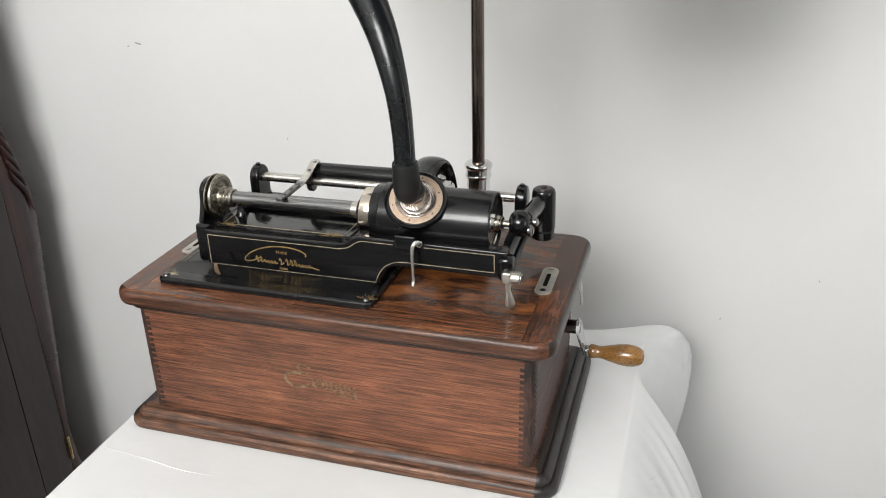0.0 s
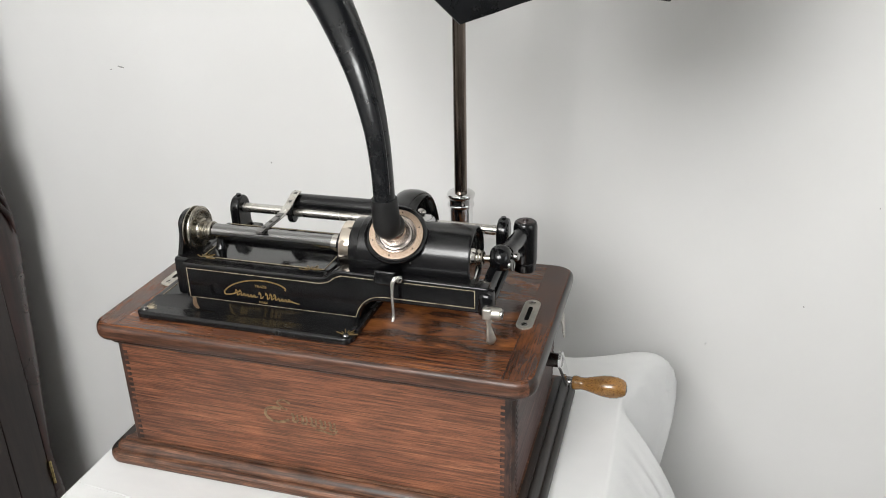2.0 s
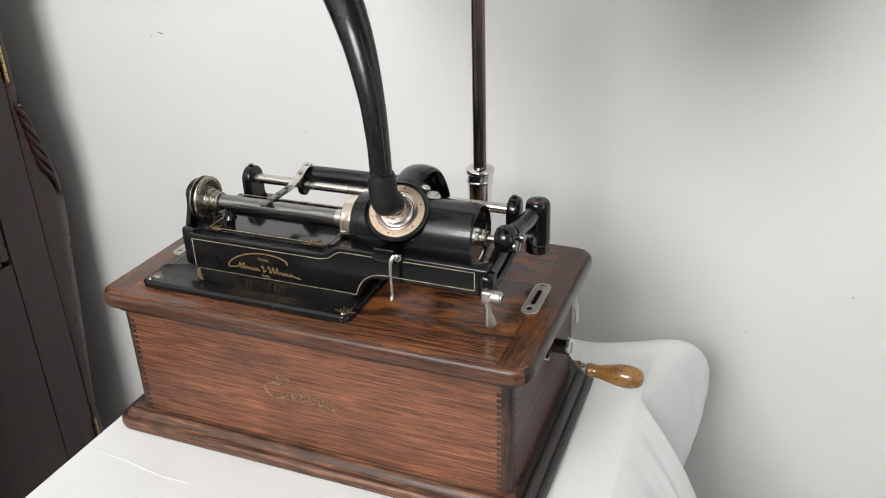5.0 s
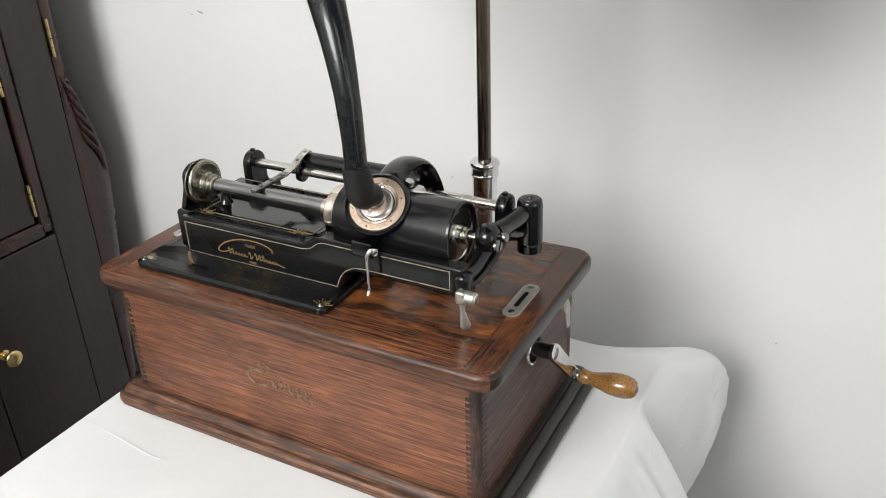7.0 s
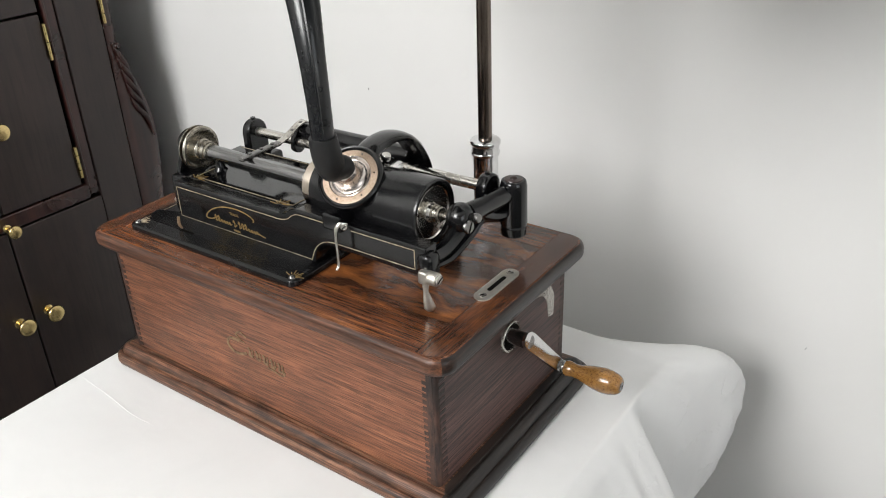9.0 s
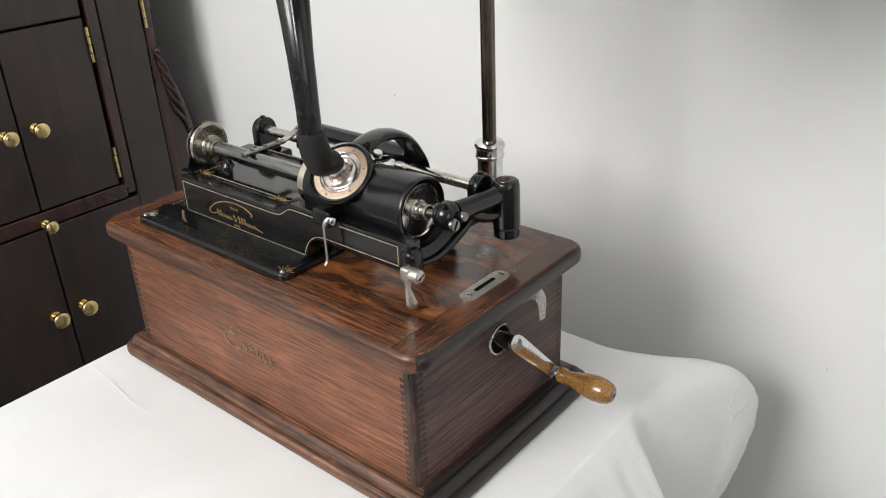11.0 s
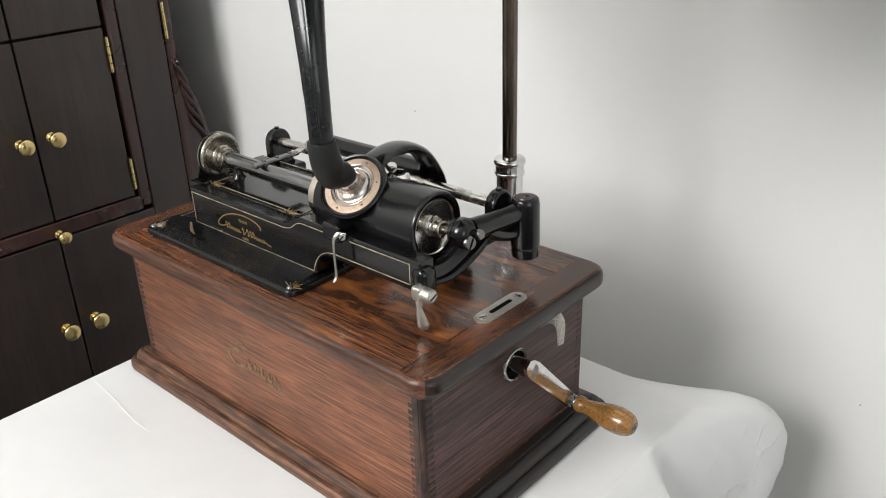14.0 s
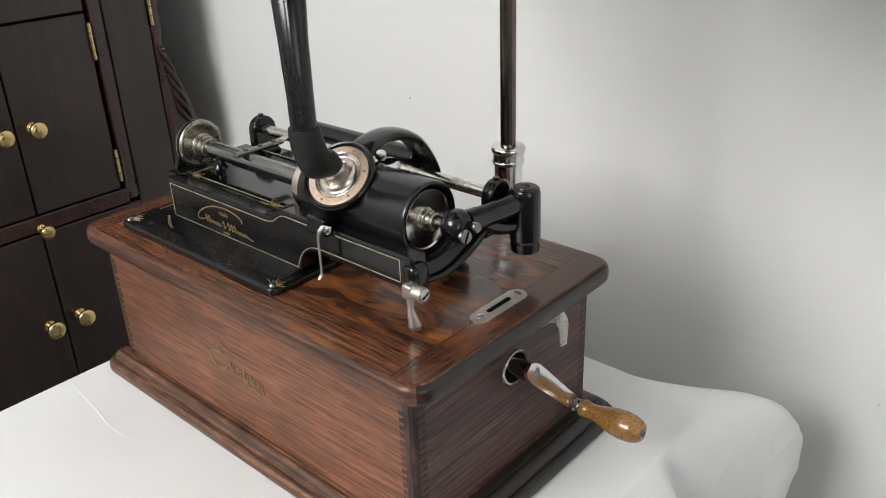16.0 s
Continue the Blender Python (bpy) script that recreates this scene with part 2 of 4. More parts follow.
def rod(bm, a, b, r, seg=16, edge=0.0):
    a, b = Vector(a), Vector(b)
    ln = (b - a).length
    e = min(edge, r * 0.6)
    prof = [(0, r - e), (e, r), (ln - e, r), (ln, r - e)] if e else [(0, r), (ln, r)]
    return lathe(bm, a, b - a, prof, seg)


def smooth_path(pts, k=6):
    """Catmull-Rom through the points."""
    pts = [Vector(p) for p in pts]
    ext = [pts[0] * 2 - pts[1]] + pts + [pts[-1] * 2 - pts[-2]]
    out = []
    for i in range(1, len(ext) - 2):
        p0, p1, p2, p3 = ext[i - 1:i + 3]
        for j in range(k):
            t = j / k
            out.append(0.5 * (2 * p1 + (p2 - p0) * t + (2 * p0 - 5 * p1 + 4 * p2 - p3) * t * t + (3 * p1 - p0 - 3 * p2 + p3) * t ** 3))
    return out + [pts[-1]]


def sweep(bm, pts, radius, seg=16, flat=1.0, up=None):
    """A tube along the points; radius a number or a list of the control radii; flat squeezes it along up."""
    n = len(pts)
    rs = [radius] * n if isinstance(radius, (int, float)) else [float(np.interp(i / (n - 1), np.linspace(0, 1, len(radius)), radius)) for i in range(n)]
    rings, u = [], None
    for i, p in enumerate(pts):
        d = (pts[min(i + 1, n - 1)] - pts[max(i - 1, 0)]).normalized()
        if up is not None:
            u = (Vector(up) - d * d.dot(Vector(up))).normalized()
        elif u is None:
            u = frame_of(d)[1]
        else:
            u = (u - d * d.dot(u)).normalized()
        v = d.cross(u)
        rings.append([p + (u * math.cos(a) * flat + v * math.sin(a)) * rs[i] for a in (2 * math.pi * k / seg for k in range(seg))])
    return skin(bm, rings)


def ribbon(bm, pts, width, normal, depth):
    """A thin raised stripe of even width along a path on a flat face."""
    nrm = Vector(normal).normalized()
    pts = [Vector(p) for p in pts]
    rings = []
    for i, p in enumerate(pts):
        d = (pts[min(i + 1, len(pts) - 1)] - pts[max(i - 1, 0)]).normalized()
        s = d.cross(nrm) * width / 2
        rings.append([p - s - nrm * depth, p + s - nrm * depth, p + s + nrm * depth, p - s + nrm * depth])
    return skin(bm, rings)


def rounded(x0, x1, y0, y1, r, k=6):
    pts = []
    for cx, cy, a0 in ((x1 - r, y0 + r, -90), (x1 - r, y1 - r, 0), (x0 + r, y1 - r, 90), (x0 + r, y0 + r, 180)):
        for i in range(k + 1):
            a = radians(a0 + 90 * i / k)
            pts.append((cx + r * math.cos(a), cy + r * math.sin(a)))
    return pts


def slab(bm, x0, x1, y0, y1, r, profile, k=6):
    """A moulded slab with rounded corners: profile of (inset, height)."""
    return skin(bm, [[Vector((x, y, z)) for x, y in rounded(x0 + i, x1 - i, y0 + i, y1 - i, max(r - i, 0.001), k)] for i, z in profile])


def prism(bm, poly, axis, a0, a1, bevel=0.0):
    """An outline pushed along y ('y': points are x, z), x ('x': y, z) or z ('z': x, y)."""
    put = {"y": lambda p, a: (p[0], a, p[1]), "x": lambda p, a: (a, p[0], p[1]), "z": lambda p, a: (p[0], p[1], a)}[axis]
    lo, hi = [bm.verts.new(put(p, a0)) for p in poly], [bm.verts.new(put(p, a1)) for p in poly]
    k = len(poly)
    fs = [bm.faces.new(lo[::-1]), bm.faces.new(hi)]
    fs += [bm.faces.new((lo[i], lo[(i + 1) % k], hi[(i + 1) % k], hi[i])) for i in range(k)]
    bmesh.ops.recalc_face_normals(bm, faces=fs)
    if bevel:
        es = list({e for f in fs[:2] for e in f.edges})
        bmesh.ops.bevel(bm, geom=es, offset=bevel, segments=2, affect="EDGES", profile=0.5)
    return bm


def finish(bm, name, material, at, sharp=35, weighted=True):
    """The mesh, with normals that follow the large faces, so that flat faces between rounded edges stay flat."""
    bmesh.ops.recalc_face_normals(bm, faces=bm.faces[:])
    bm.transform(Matrix.Translation(-Vector(at)))
    bm.normal_update()
    limit = math.cos(radians(max(sharp, 50) if weighted else sharp))
    size = {f: f.calc_area() for f in bm.faces}
    normals = []
    for f in bm.faces:
        f.smooth = True
        for v in f.verts:
            total = Vector((0, 0, 0))
            for o in v.link_faces:
                if o.normal.dot(f.normal) > limit:
                    total += o.normal * size[o]
            normals.append(total.normalized() if total.length else f.normal.copy())
    if not weighted:
        for e in bm.edges:
            if len(e.link_faces) == 2 and e.calc_face_angle(0) > radians(sharp):
                e.smooth = False
    me = bpy.data.meshes.new(name)
    bm.to_mesh(me)
    bm.free()
    if weighted:
        me.normals_split_custom_set(normals)
    me.materials.append(MAT[material])
    return me


def origin_of(ob):
    p = Vector(ob.location)
    while ob.parent:
        ob = ob.parent
        p += ob.location
    return p


def part(name, bm, material, parent, label="", sharp=35, weighted=True):
    """One mesh object under a thing or under a part; the bmesh is in world places."""
    ob = new(name, finish(bm, name, material, origin_of(parent), sharp, weighted))
    ob.parent = parent
    return tagged(ob, label)


def thing(name, x, y, z, label, category, group=""):
    ob = new(name)
    ob.location = (x, y, z)
    ob.empty_display_size = 0.02
    return tagged(ob, label, category, group)


def solid(name, bm, material, at, label, category, kind="", sharp=35, weighted=True):
    ob = new(name, finish(bm, name, material, at, sharp, weighted))
    ob.location = at
    return tagged(ob, label, category, kind=kind)


def B():
    return bmesh.new()


# ---- the room ----
WALL_Y, TABLE = 0.976, 0.731
X0, X1, Y0, H = -1.34, 2.3, -1.3, 2.5
solid("floor", box(B(), X0 - 0.1, X1 + 0.1, Y0 - 0.1, WALL_Y + 0.1, -0.06, 0.0), "floor_boards", (0, 0, 0), "pale grey wooden floor of the room", "floor", "structure")
solid("ceiling", box(B(), X0 - 0.1, X1 + 0.1, Y0 - 0.1, WALL_Y + 0.1, H, H + 0.08), "ceiling_paint", (0, 0, H), "plain white plaster ceiling", "ceiling", "structure")
wall_north = solid("wall_north", box(B(), X0 - 0.1, X1 + 0.1, WALL_Y, WALL_Y + 0.1, 0, H), "wall_paint", (0, WALL_Y, 0), "pale grey painted plaster wall with small nicks", "wall", "structure")
solid("wall_west", box(B(), X0 - 0.1, X0, Y0, WALL_Y, 0, H), "far_wall_toned", (X0, 0, 0), "pale grey painted plaster wall", "wall", "structure")


def window_wall(name, label, put, a0, a1, w0, w1, z0, z1, win_name):
    """A wall with one opening; put turns (along, depth, height) ranges into a box."""
    bm = B()
    put(bm, a0, w0, 0.0, 0.1, 0, H)
    put(bm, w1, a1, 0.0, 0.1, 0, H)
    put(bm, w0, w1, 0.0, 0.1, 0, z0)
    put(bm, w0, w1, 0.0, 0.1, z1, H)
    solid(name, bm, "far_wall_toned", (0, 0, 0), label, "wall", "structure")
    win = tagged(thing(win_name, 0, 0, 0, "white painted sash window, out of view, with a lamp behind it", "window"), kind="structure")
    bm = B()
    for a, b, c, d in ((w0, w0 + 0.05, z0, z1), (w1 - 0.05, w1, z0, z1), (w0 + 0.05, w1 - 0.05, z0, z0 + 0.05), (w0 + 0.05, w1 - 0.05, z1 - 0.05, z1), (w0 + 0.05, w1 - 0.05, (z0 + z1) / 2 - 0.02, (z0 + z1) / 2 + 0.02)):
        put(bm, a, b, 0.02, 0.06, c, d, 0.003)
    part("window_frame", bm, "trim_paint", win)
    bm = B()
    put(bm, w0 - 0.05, w1 + 0.05, -0.09, -0.002, z0 - 0.035, z0 - 0.003, 0.004)
    part("window_sill", bm, "trim_paint", win)


def south_box(bm, a, b, d0, d1, z0, z1, bevel=0.0):
    box(bm, a, b, Y0 - d1, Y0 - d0, z0, z1, bevel)


def east_box(bm, a, b, d0, d1, z0, z1, bevel=0.0):
    box(bm, X1 + d0, X1 + d1, a, b, z0, z1, bevel)


window_wall("wall_south", "pale grey painted wall with a window opening", south_box, X0 - 0.1, X1 + 0.1, -1.00, 0.16, 1.59, 2.49, "window_1")
# unseen east window, added to hold the fill lamp
window_wall("wall_east", "pale grey painted wall with a window opening", east_box, Y0, WALL_Y, -1.16, 0.26, 0.80, 2.20, "fill_window")
bm = box(B(), X0 + 0.002, X1 - 0.002, WALL_Y - 0.016, WALL_Y - 0.001, 0.001, 0.12, 0.004)
solid("baseboard", bm, "trim_paint", (0, WALL_Y, 0), "white painted skirting board", "baseboard", "structure")
# chips in the paint of the wall
rng = random.Random(4)
for x, z, w, hgt, tilt in ((-0.729, 0.979, 0.013, 0.0022, -12), (-0.745, 0.975, 0.004, 0.0015, 20), (-0.66, 0.62, 0.0018, 0.0016, 0), (0.16, 0.73, 0.0016, 0.003, 30), (0.22, 0.86, 0.0014, 0.0018, 0),
                           (0.055, 0.665, 0.004, 0.0012, 60), (0.30, 0.69, 0.0012, 0.0014, 0), (-0.52, 0.86, 0.0012, 0.003, 8), (-0.35, 0.80, 0.0012, 0.002, 0)):
    bm = B()
    ring = [(w / 2 * math.cos(a) * rng.uniform(0.6, 1), hgt / 2 * math.sin(a) * rng.uniform(0.6, 1)) for a in (i * math.tau / 9 for i in range(9))]
    ca, sa = math.cos(radians(tilt)), math.sin(radians(tilt))
    prism(bm, [(x + ca * p - sa * q, z + sa * p + ca * q) for p, q in ring], "y", WALL_Y - 0.0009, WALL_Y + 0.001)
    part("paint_chip", bm, "nick_grey", wall_north)

# ---- table and cloth ----
TX0, TX1, TY0, TY1 = -0.466, -0.036, 0.28, 0.784
table = thing("side_table", (TX0 + TX1) / 2, (TY0 + TY1) / 2, 0, "small wooden side table hidden under a white cloth", "table")
part("tabletop", slab(B(), TX0, TX1, TY0, TY1, 0.02, [(0.003, 0.70), (0, 0.703), (0, 0.723), (0.003, TABLE - 0.006)]), "mahogany_red", table)
for x in (TX0 + 0.04, TX1 - 0.04):
    for y in (TY0 + 0.04, TY1 - 0.04):
        part("leg", lathe(B(), (x, y, 0), (0, 0, 1), [(0, 0.013), (0.1, 0.016), (0.5, 0.021), (0.62, 0.024), (0.70, 0.024)], 14), "mahogany_red", table)


def cloth_mesh():
    """A cloth over the table: flat on top, hanging in soft folds, flared where its corner is bunched towards the wall."""
    x0, x1, y0, y1, r = TX0 - 0.005, TX1 + 0.006, TY0 - 0.006, TY1 + 0.006, 0.012
    per = []
    corners = ((x1 - r, y0 + r, -90), (x1 - r, y1 - r, 0), (x0 + r, y1 - r, 90), (x0 + r, y0 + r, 180))
    for i, (cx, cy, a0) in enumerate(corners):
        for j in range(17):
            a = radians(a0 + 90 * j / 16)
            per.append((Vector((cx + r * math.cos(a), cy + r * math.sin(a), 0)), Vector((math.cos(a), math.sin(a), 0))))
        nx, ny, na = corners[(i + 1) % 4]
        a = radians(a0 + 90)
        p, q = Vector((cx + r * math.cos(a), cy + r * math.sin(a), 0)), Vector((nx + r * math.cos(a), ny + r * math.sin(a), 0))
        m = 260 if i == 0 else 70
        for j in range(1, m):
            per.append((p.lerp(q, j / m), Vector((math.cos(a), math.sin(a), 0))))
    mid = Vector(((x0 + x1) / 2, (y0 + y1) / 2, 0))
    rings = []
    for f in (0.12, 0.3, 0.5, 0.66, 0.8, 0.9, 0.96, 0.99):
        row = []
        for p, nrm in per:
            q = mid.lerp(p, f)
            w = noise.noise((q.x * 9, q.y * 9, 3.0)) * 0.0012
            clear = min(1.0, max(0.0, max(q.x + 0.05, -0.49 - q.x, 0.49 - q.y, q.y - 0.74) * 30 + 0.15))
            row.append(Vector((q.x, q.y, TABLE - 0.0004 + min(0, w) * clear)))
        rings.append(row)
    drops = (0.0, 0.0015, 0.003, 0.0055, 0.009, 0.0115, 0.014, 0.017, 0.020, 0.024, 0.028, 0.032, 0.036, 0.041, 0.046, 0.052, 0.058, 0.064, 0.071, 0.08, 0.09, 0.10, 0.11, 0.12, 0.13, 0.14, 0.15, 0.16, 0.17, 0.176, 0.182, 0.186, 0.189, 0.195, 0.21, 0.23, 0.30, 0.40, 0.5, 0.6)
    for d in drops:
        row = []
        for i, (p, nrm) in enumerate(per):
            s = (p.x * 1.0 + p.y * 1.0) * 18
            fold = 0.010 * noise.noise((s * 1.7, d * 2.2, 0.0)) + 0.006 * noise.noise((s * 4.1, d * 3, 7.0))
            out = 0.003 * min(1, d / 0.008) + fold * min(1, d / 0.12) + 0.05 * d
            drop = d
            q = p + nrm * out
            if nrm.x > 0.7 and p.y < 0.73:                     # the right hand side stands off in a slope
                g = min(1, max(0, (0.724 - p.y) / 0.022)) * min(1, max(0, (p.y - 0.35) / 0.15))
                g = g * g * (3 - 2 * g)
                q += Vector((1, -0.15, 0)) * g * (0.090 * (1 - math.exp(-d / 0.10)))
            u = (p.y - 0.727) / (y1 - 0.727)
            if p.x > x1 - 0.10 and u > 0:                       # the bunched corner
                c = max(0.0, min(1.0, u)) if p.x > x1 - 0.012 else max(0.0, (p.x - (x1 - 0.10)) / 0.09)
                c = c ** 0.55 if p.x > x1 - 0.012 else c * c * (3 - 2 * c)
                belly = (1 - math.exp(-d / 0.032)) * math.sqrt(max(0.0, 1 - (d / 0.19) ** 2))
                k1 = noise.noise((p.y * 60 + d * 25, d * 70 - p.y * 20, 2.0))
                belly *= 1 + 0.07 * (abs(k1) - 0.25) + 0.05 * noise.noise((p.y * 30, d * 18, 9.0))
                q += Vector((0.063, 0.112, 0)) * c * belly
                drop = d * (1 - (0.15 + 0.40 * c * c) * c * math.exp(-d / 0.030))
            row.append(Vector((q.x, min(q.y, WALL_Y - 0.02), TABLE - drop)))
        rings.append(row)
    return skin(B(), rings, True, False)


cloth = solid("tablecloth", cloth_mesh(), "cloth", (-0.25, 0.54, TABLE), "white cotton tablecloth with soft folds over a table", "tablecloth", sharp=80, weighted=False)
md = cloth.modifiers.new("thick", "SOLIDIFY")
md.thickness, md.offset = 0.0012, 1.0
# sewn fold line in the cloth in front of the machine
bm = ribbon(B(), smooth_path([(-0.4705, 0.4835, TABLE + 0.0002), (-0.424, 0.4795, TABLE + 0.0003), (-0.383, 0.4745, TABLE + 0.0002), (-0.350, 0.4755, TABLE - 0.0004)]), 0.0016, (0, 0, 1), 0.0008)
part("fold_ridge", bm, "cloth", cloth)

# ---- phonograph ----
PH = thing("phonograph", -0.269, 0.6175, TABLE, "antique oak cylinder phonograph with black iron works and crank", "phonograph")
CX0, CX1, CY0, CY1 = -0.441, -0.096, 0.529, 0.715       # the case
NZ0, NZ1 = 0.8535, 0.872                                 # the lid board
base = part("base_moulding", slab(B(), -0.466, -0.0745, 0.5135, 0.737, 0.017,
            [(0.003, TABLE + 0.0004), (0.0008, TABLE + 0.002), (0, TABLE + 0.005), (0.0004, TABLE + 0.0085), (0.0022, TABLE + 0.0108), (0.0048, TABLE + 0.0116), (0.0058, TABLE + 0.0112), (0.0062, TABLE + 0.0130), (0.0075, TABLE + 0.0160), (0.0105, TABLE + 0.0182), (0.0128, TABLE + 0.0186), (0.0138, TABLE + 0.0180), (0.0142, TABLE + 0.0200), (0.020, TABLE + 0.021)], 8), "oak_base", PH, "worn moulded oak plinth")


def face_material(ob, material, test):
    ob.data.materials.append(MAT[material])
    k = len(ob.data.materials) - 1
    for f in ob.data.polygons:
        if test(f.normal):
            f.material_index = k


face_material(base, "base_shaded", lambda v: abs(v.x) > 0.02 and abs(v.x) > abs(v.y))
for f in base.data.polygons:                             # the right hand ledge takes the painted-in shade all over
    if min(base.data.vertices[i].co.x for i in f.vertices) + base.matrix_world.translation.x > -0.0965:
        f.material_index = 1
bm = B()
slab(bm, CX0, CX1, CY0, CY1, 0.004, [(0, TABLE + 0.018), (0, NZ0 - 0.0005)], 4)
case = part("case_body", bm, "oak_front", PH, "reddish brown oak case with box joints", 30)
# faces turned to x take the oak that has shade in its colour
face_material(case, "oak_side_shaded", lambda v: abs(v.x) > 0.8)
face_material(case, "oak_end_grain", lambda v: 0.15 < abs(v.x) < 0.985 and abs(v.y) > 0.1)
# bead coloured dark to paint the shadow gap below the nosing
part("cove_bead", slab(B(), CX0 - 0.005, CX1 + 0.005, CY0 - 0.005, CY1 + 0.005, 0.008, [(0.005, NZ0 - 0.0045), (0.0038, NZ0 - 0.003), (0.0015, NZ0 - 0.0016), (0.0003, NZ0 - 0.0002), (0, NZ0 + 0.0015), (0.0004, NZ0 + 0.0034)]), "oak_nose_shaded", PH)
# lid board: a nosed frame with mitred rails round a panel
LX0, LX1, LY0, LY1 = -0.456, -0.0800, 0.517, 0.725
nose = [(0.009, NZ0 + 0.0030), (0.0050, NZ0 + 0.0032), (0.0022, NZ0 + 0.0042), (0.0006, NZ0 + 0.0062), (0, NZ0 + 0.0088), (0, NZ1 - 0.0060), (0.0005, NZ1 - 0.0036), (0.0016, NZ1 - 0.0018), (0.0032, NZ1 - 0.0008), (0.0052, NZ1 - 0.0004), (0.0072, NZ1 - 0.0004)]
lid = part("lid_board", slab(B(), LX0, LX1, LY0, LY1, 0.016, nose, 8), "oak_rail_x", PH, "polished oak board with rounded nosing")
# end nosing: darker than the front, shade painted in
face_material(lid, "oak_nose_shaded", lambda v: abs(v.x) > abs(v.y) and abs(v.x) > 0.3)
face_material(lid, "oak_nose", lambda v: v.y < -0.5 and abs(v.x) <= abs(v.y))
rail = 0.033


def plank(name, poly, material):
    bm = B()
    prism(bm, poly, "z", NZ1 - 0.002, NZ1, 0.00015)
    return part(name, bm, material, lid)


ix0, ix1, iy0, iy1 = LX0 + 0.0042, LX1 - 0.0042, LY0 + 0.0042, LY1 - 0.0042
g = 0.00025
c = 0.0115
ew = 0.021
plank("rail", [(ix0 + ew + g, iy0), (ix1 - ew - g, iy0), (ix1 - ew - g, iy0 + rail - g), (ix0 + ew + g, iy0 + rail - g)], "oak_rail_x")
plank("rail", [(ix0 + ew + g, iy1 - rail + g), (ix1 - ew - g, iy1 - rail + g), (ix1 - ew - g, iy1), (ix0 + ew + g, iy1)], "oak_rail_x")
plank("end_rail", [(ix0, iy0 + c), (ix0 + 0.0036, iy0 + 0.0036), (ix0 + c, iy0), (ix0 + ew, iy0), (ix0 + ew, iy1), (ix0 + c, iy1), (ix0 + 0.0036, iy1 - 0.0036), (ix0, iy1 - c)], "oak_rail_y")
plank("end_rail", [(ix1, iy1 - c), (ix1 - 0.0036, iy1 - 0.0036), (ix1 - c, iy1), (ix1 - ew, iy1), (ix1 - ew, iy0), (ix1 - c, iy0), (ix1 - 0.0036, iy0 + 0.0036), (ix1, iy0 + c)], "oak_rail_y")
plank("panel", [(ix0 + ew + g, iy0 + rail), (ix1 - ew - g, iy0 + rail), (ix1 - ew - g, iy1 - rail), (ix0 + ew + g, iy1 - rail)], "oak_panel")
# dark end grain and box joints at the corners
for xa, xb in ((CX0 + 0.003, CX0 + 0.0055), (CX1 - 0.0080, CX1 - 0.003)):
    part("corner_edge", box(B(), xa, xb, CY0 - 0.0002, CY0 + 0.002, TABLE + 0.0205, NZ0 - 0.004), "oak_end_grain", PH)
nf = 17
pitch = (NZ0 - 0.006 - (TABLE + 0.024)) / nf
for k in range(nf):
    z = TABLE + 0.022 + pitch * k
    for xa, xb in ((CX0 + 0.0035, CX0 + 0.0095), (CX1 - 0.0115, CX1 - 0.0035)):
        part("finger_joint", box(B(), xa, xb, CY0 - 0.0003, CY0 + 0.002, z, z + pitch * 0.55), "oak_end_grain", PH)
    for ya, yb in ((CY0 + 0.0035, CY0 + 0.010), (CY1 - 0.010, CY1 - 0.0035)):
        part("finger_joint", box(B(), CX1 - 0.002, CX1 + 0.0003, ya, yb, z + pitch * 0.5, z + pitch), "oak_end_grain", PH)
# maker's mark on the case, as plain strokes
bm = B()
yl = CY0 - 0.0002


def stroke(pts, w, nrm=(0, -1, 0), y=None, depth=0.0003):
    ribbon(bm, smooth_path([(x, yl if y is None else y, z) for x, z in pts], 5), w, nrm, depth)


stroke([(-0.283, 0.8145), (-0.289, 0.8175), (-0.2945, 0.814), (-0.290, 0.8095), (-0.286, 0.8085)], 0.0016)
stroke([(-0.292, 0.8085), (-0.303, 0.8075), (-0.3065, 0.801), (-0.301, 0.7955), (-0.292, 0.7955), (-0.285, 0.7985)], 0.0024)
for k in range(5):
    x = -0.282 + k * 0.0082
    z = 0.802 - k * 0.0007
    stroke([(x, z + 0.0035), (x + 0.0012, z), (x + 0.0004, z - 0.004), (x + 0.0045, z - 0.0042)], 0.0021)
    stroke([(x + 0.0042, z + 0.0028), (x + 0.0048, z - 0.003)], 0.0014)
stroke([(-0.243, 0.7955), (-0.246, 0.791), (-0.255, 0.7925), (-0.262, 0.7935)], 0.0016)
part("maker_mark", bm, "dull_gilt", PH, "worn dull gold decal of plain strokes")
# white chips on the nosing
for x, y, z, s in ((-0.2705, 0.5180, NZ1 - 0.0085, 0.0008), (-0.115, 0.5185, NZ1 - 0.010, 0.0010), (-0.1, 0.519, NZ1 - 0.009, 0.0013)):
    part("chip", lathe(B(), (x, y, z), (0, -1, 0), [(-0.001, s), (0.0004, s * 0.8)], 7), "trim_paint", PH)


def screw(x, y, z, r, axis, parent, material="nickel", turn=0.6, h=0.0012):
    d, u, v = frame_of(axis)
    s = part("screw", lathe(B(), (x, y, z), axis, [(0, r), (h * 0.6, r), (h, r * 0.75)], 16), material, parent)
    w = u * math.cos(turn) + v * math.sin(turn)
    c = Vector((x, y, z)) + d * h
    ribbon_bm = ribbon(B(), [c - w * r * 0.75, c + w * r * 0.75], r * 0.28, d, 0.00015)
    return s, ribbon_bm


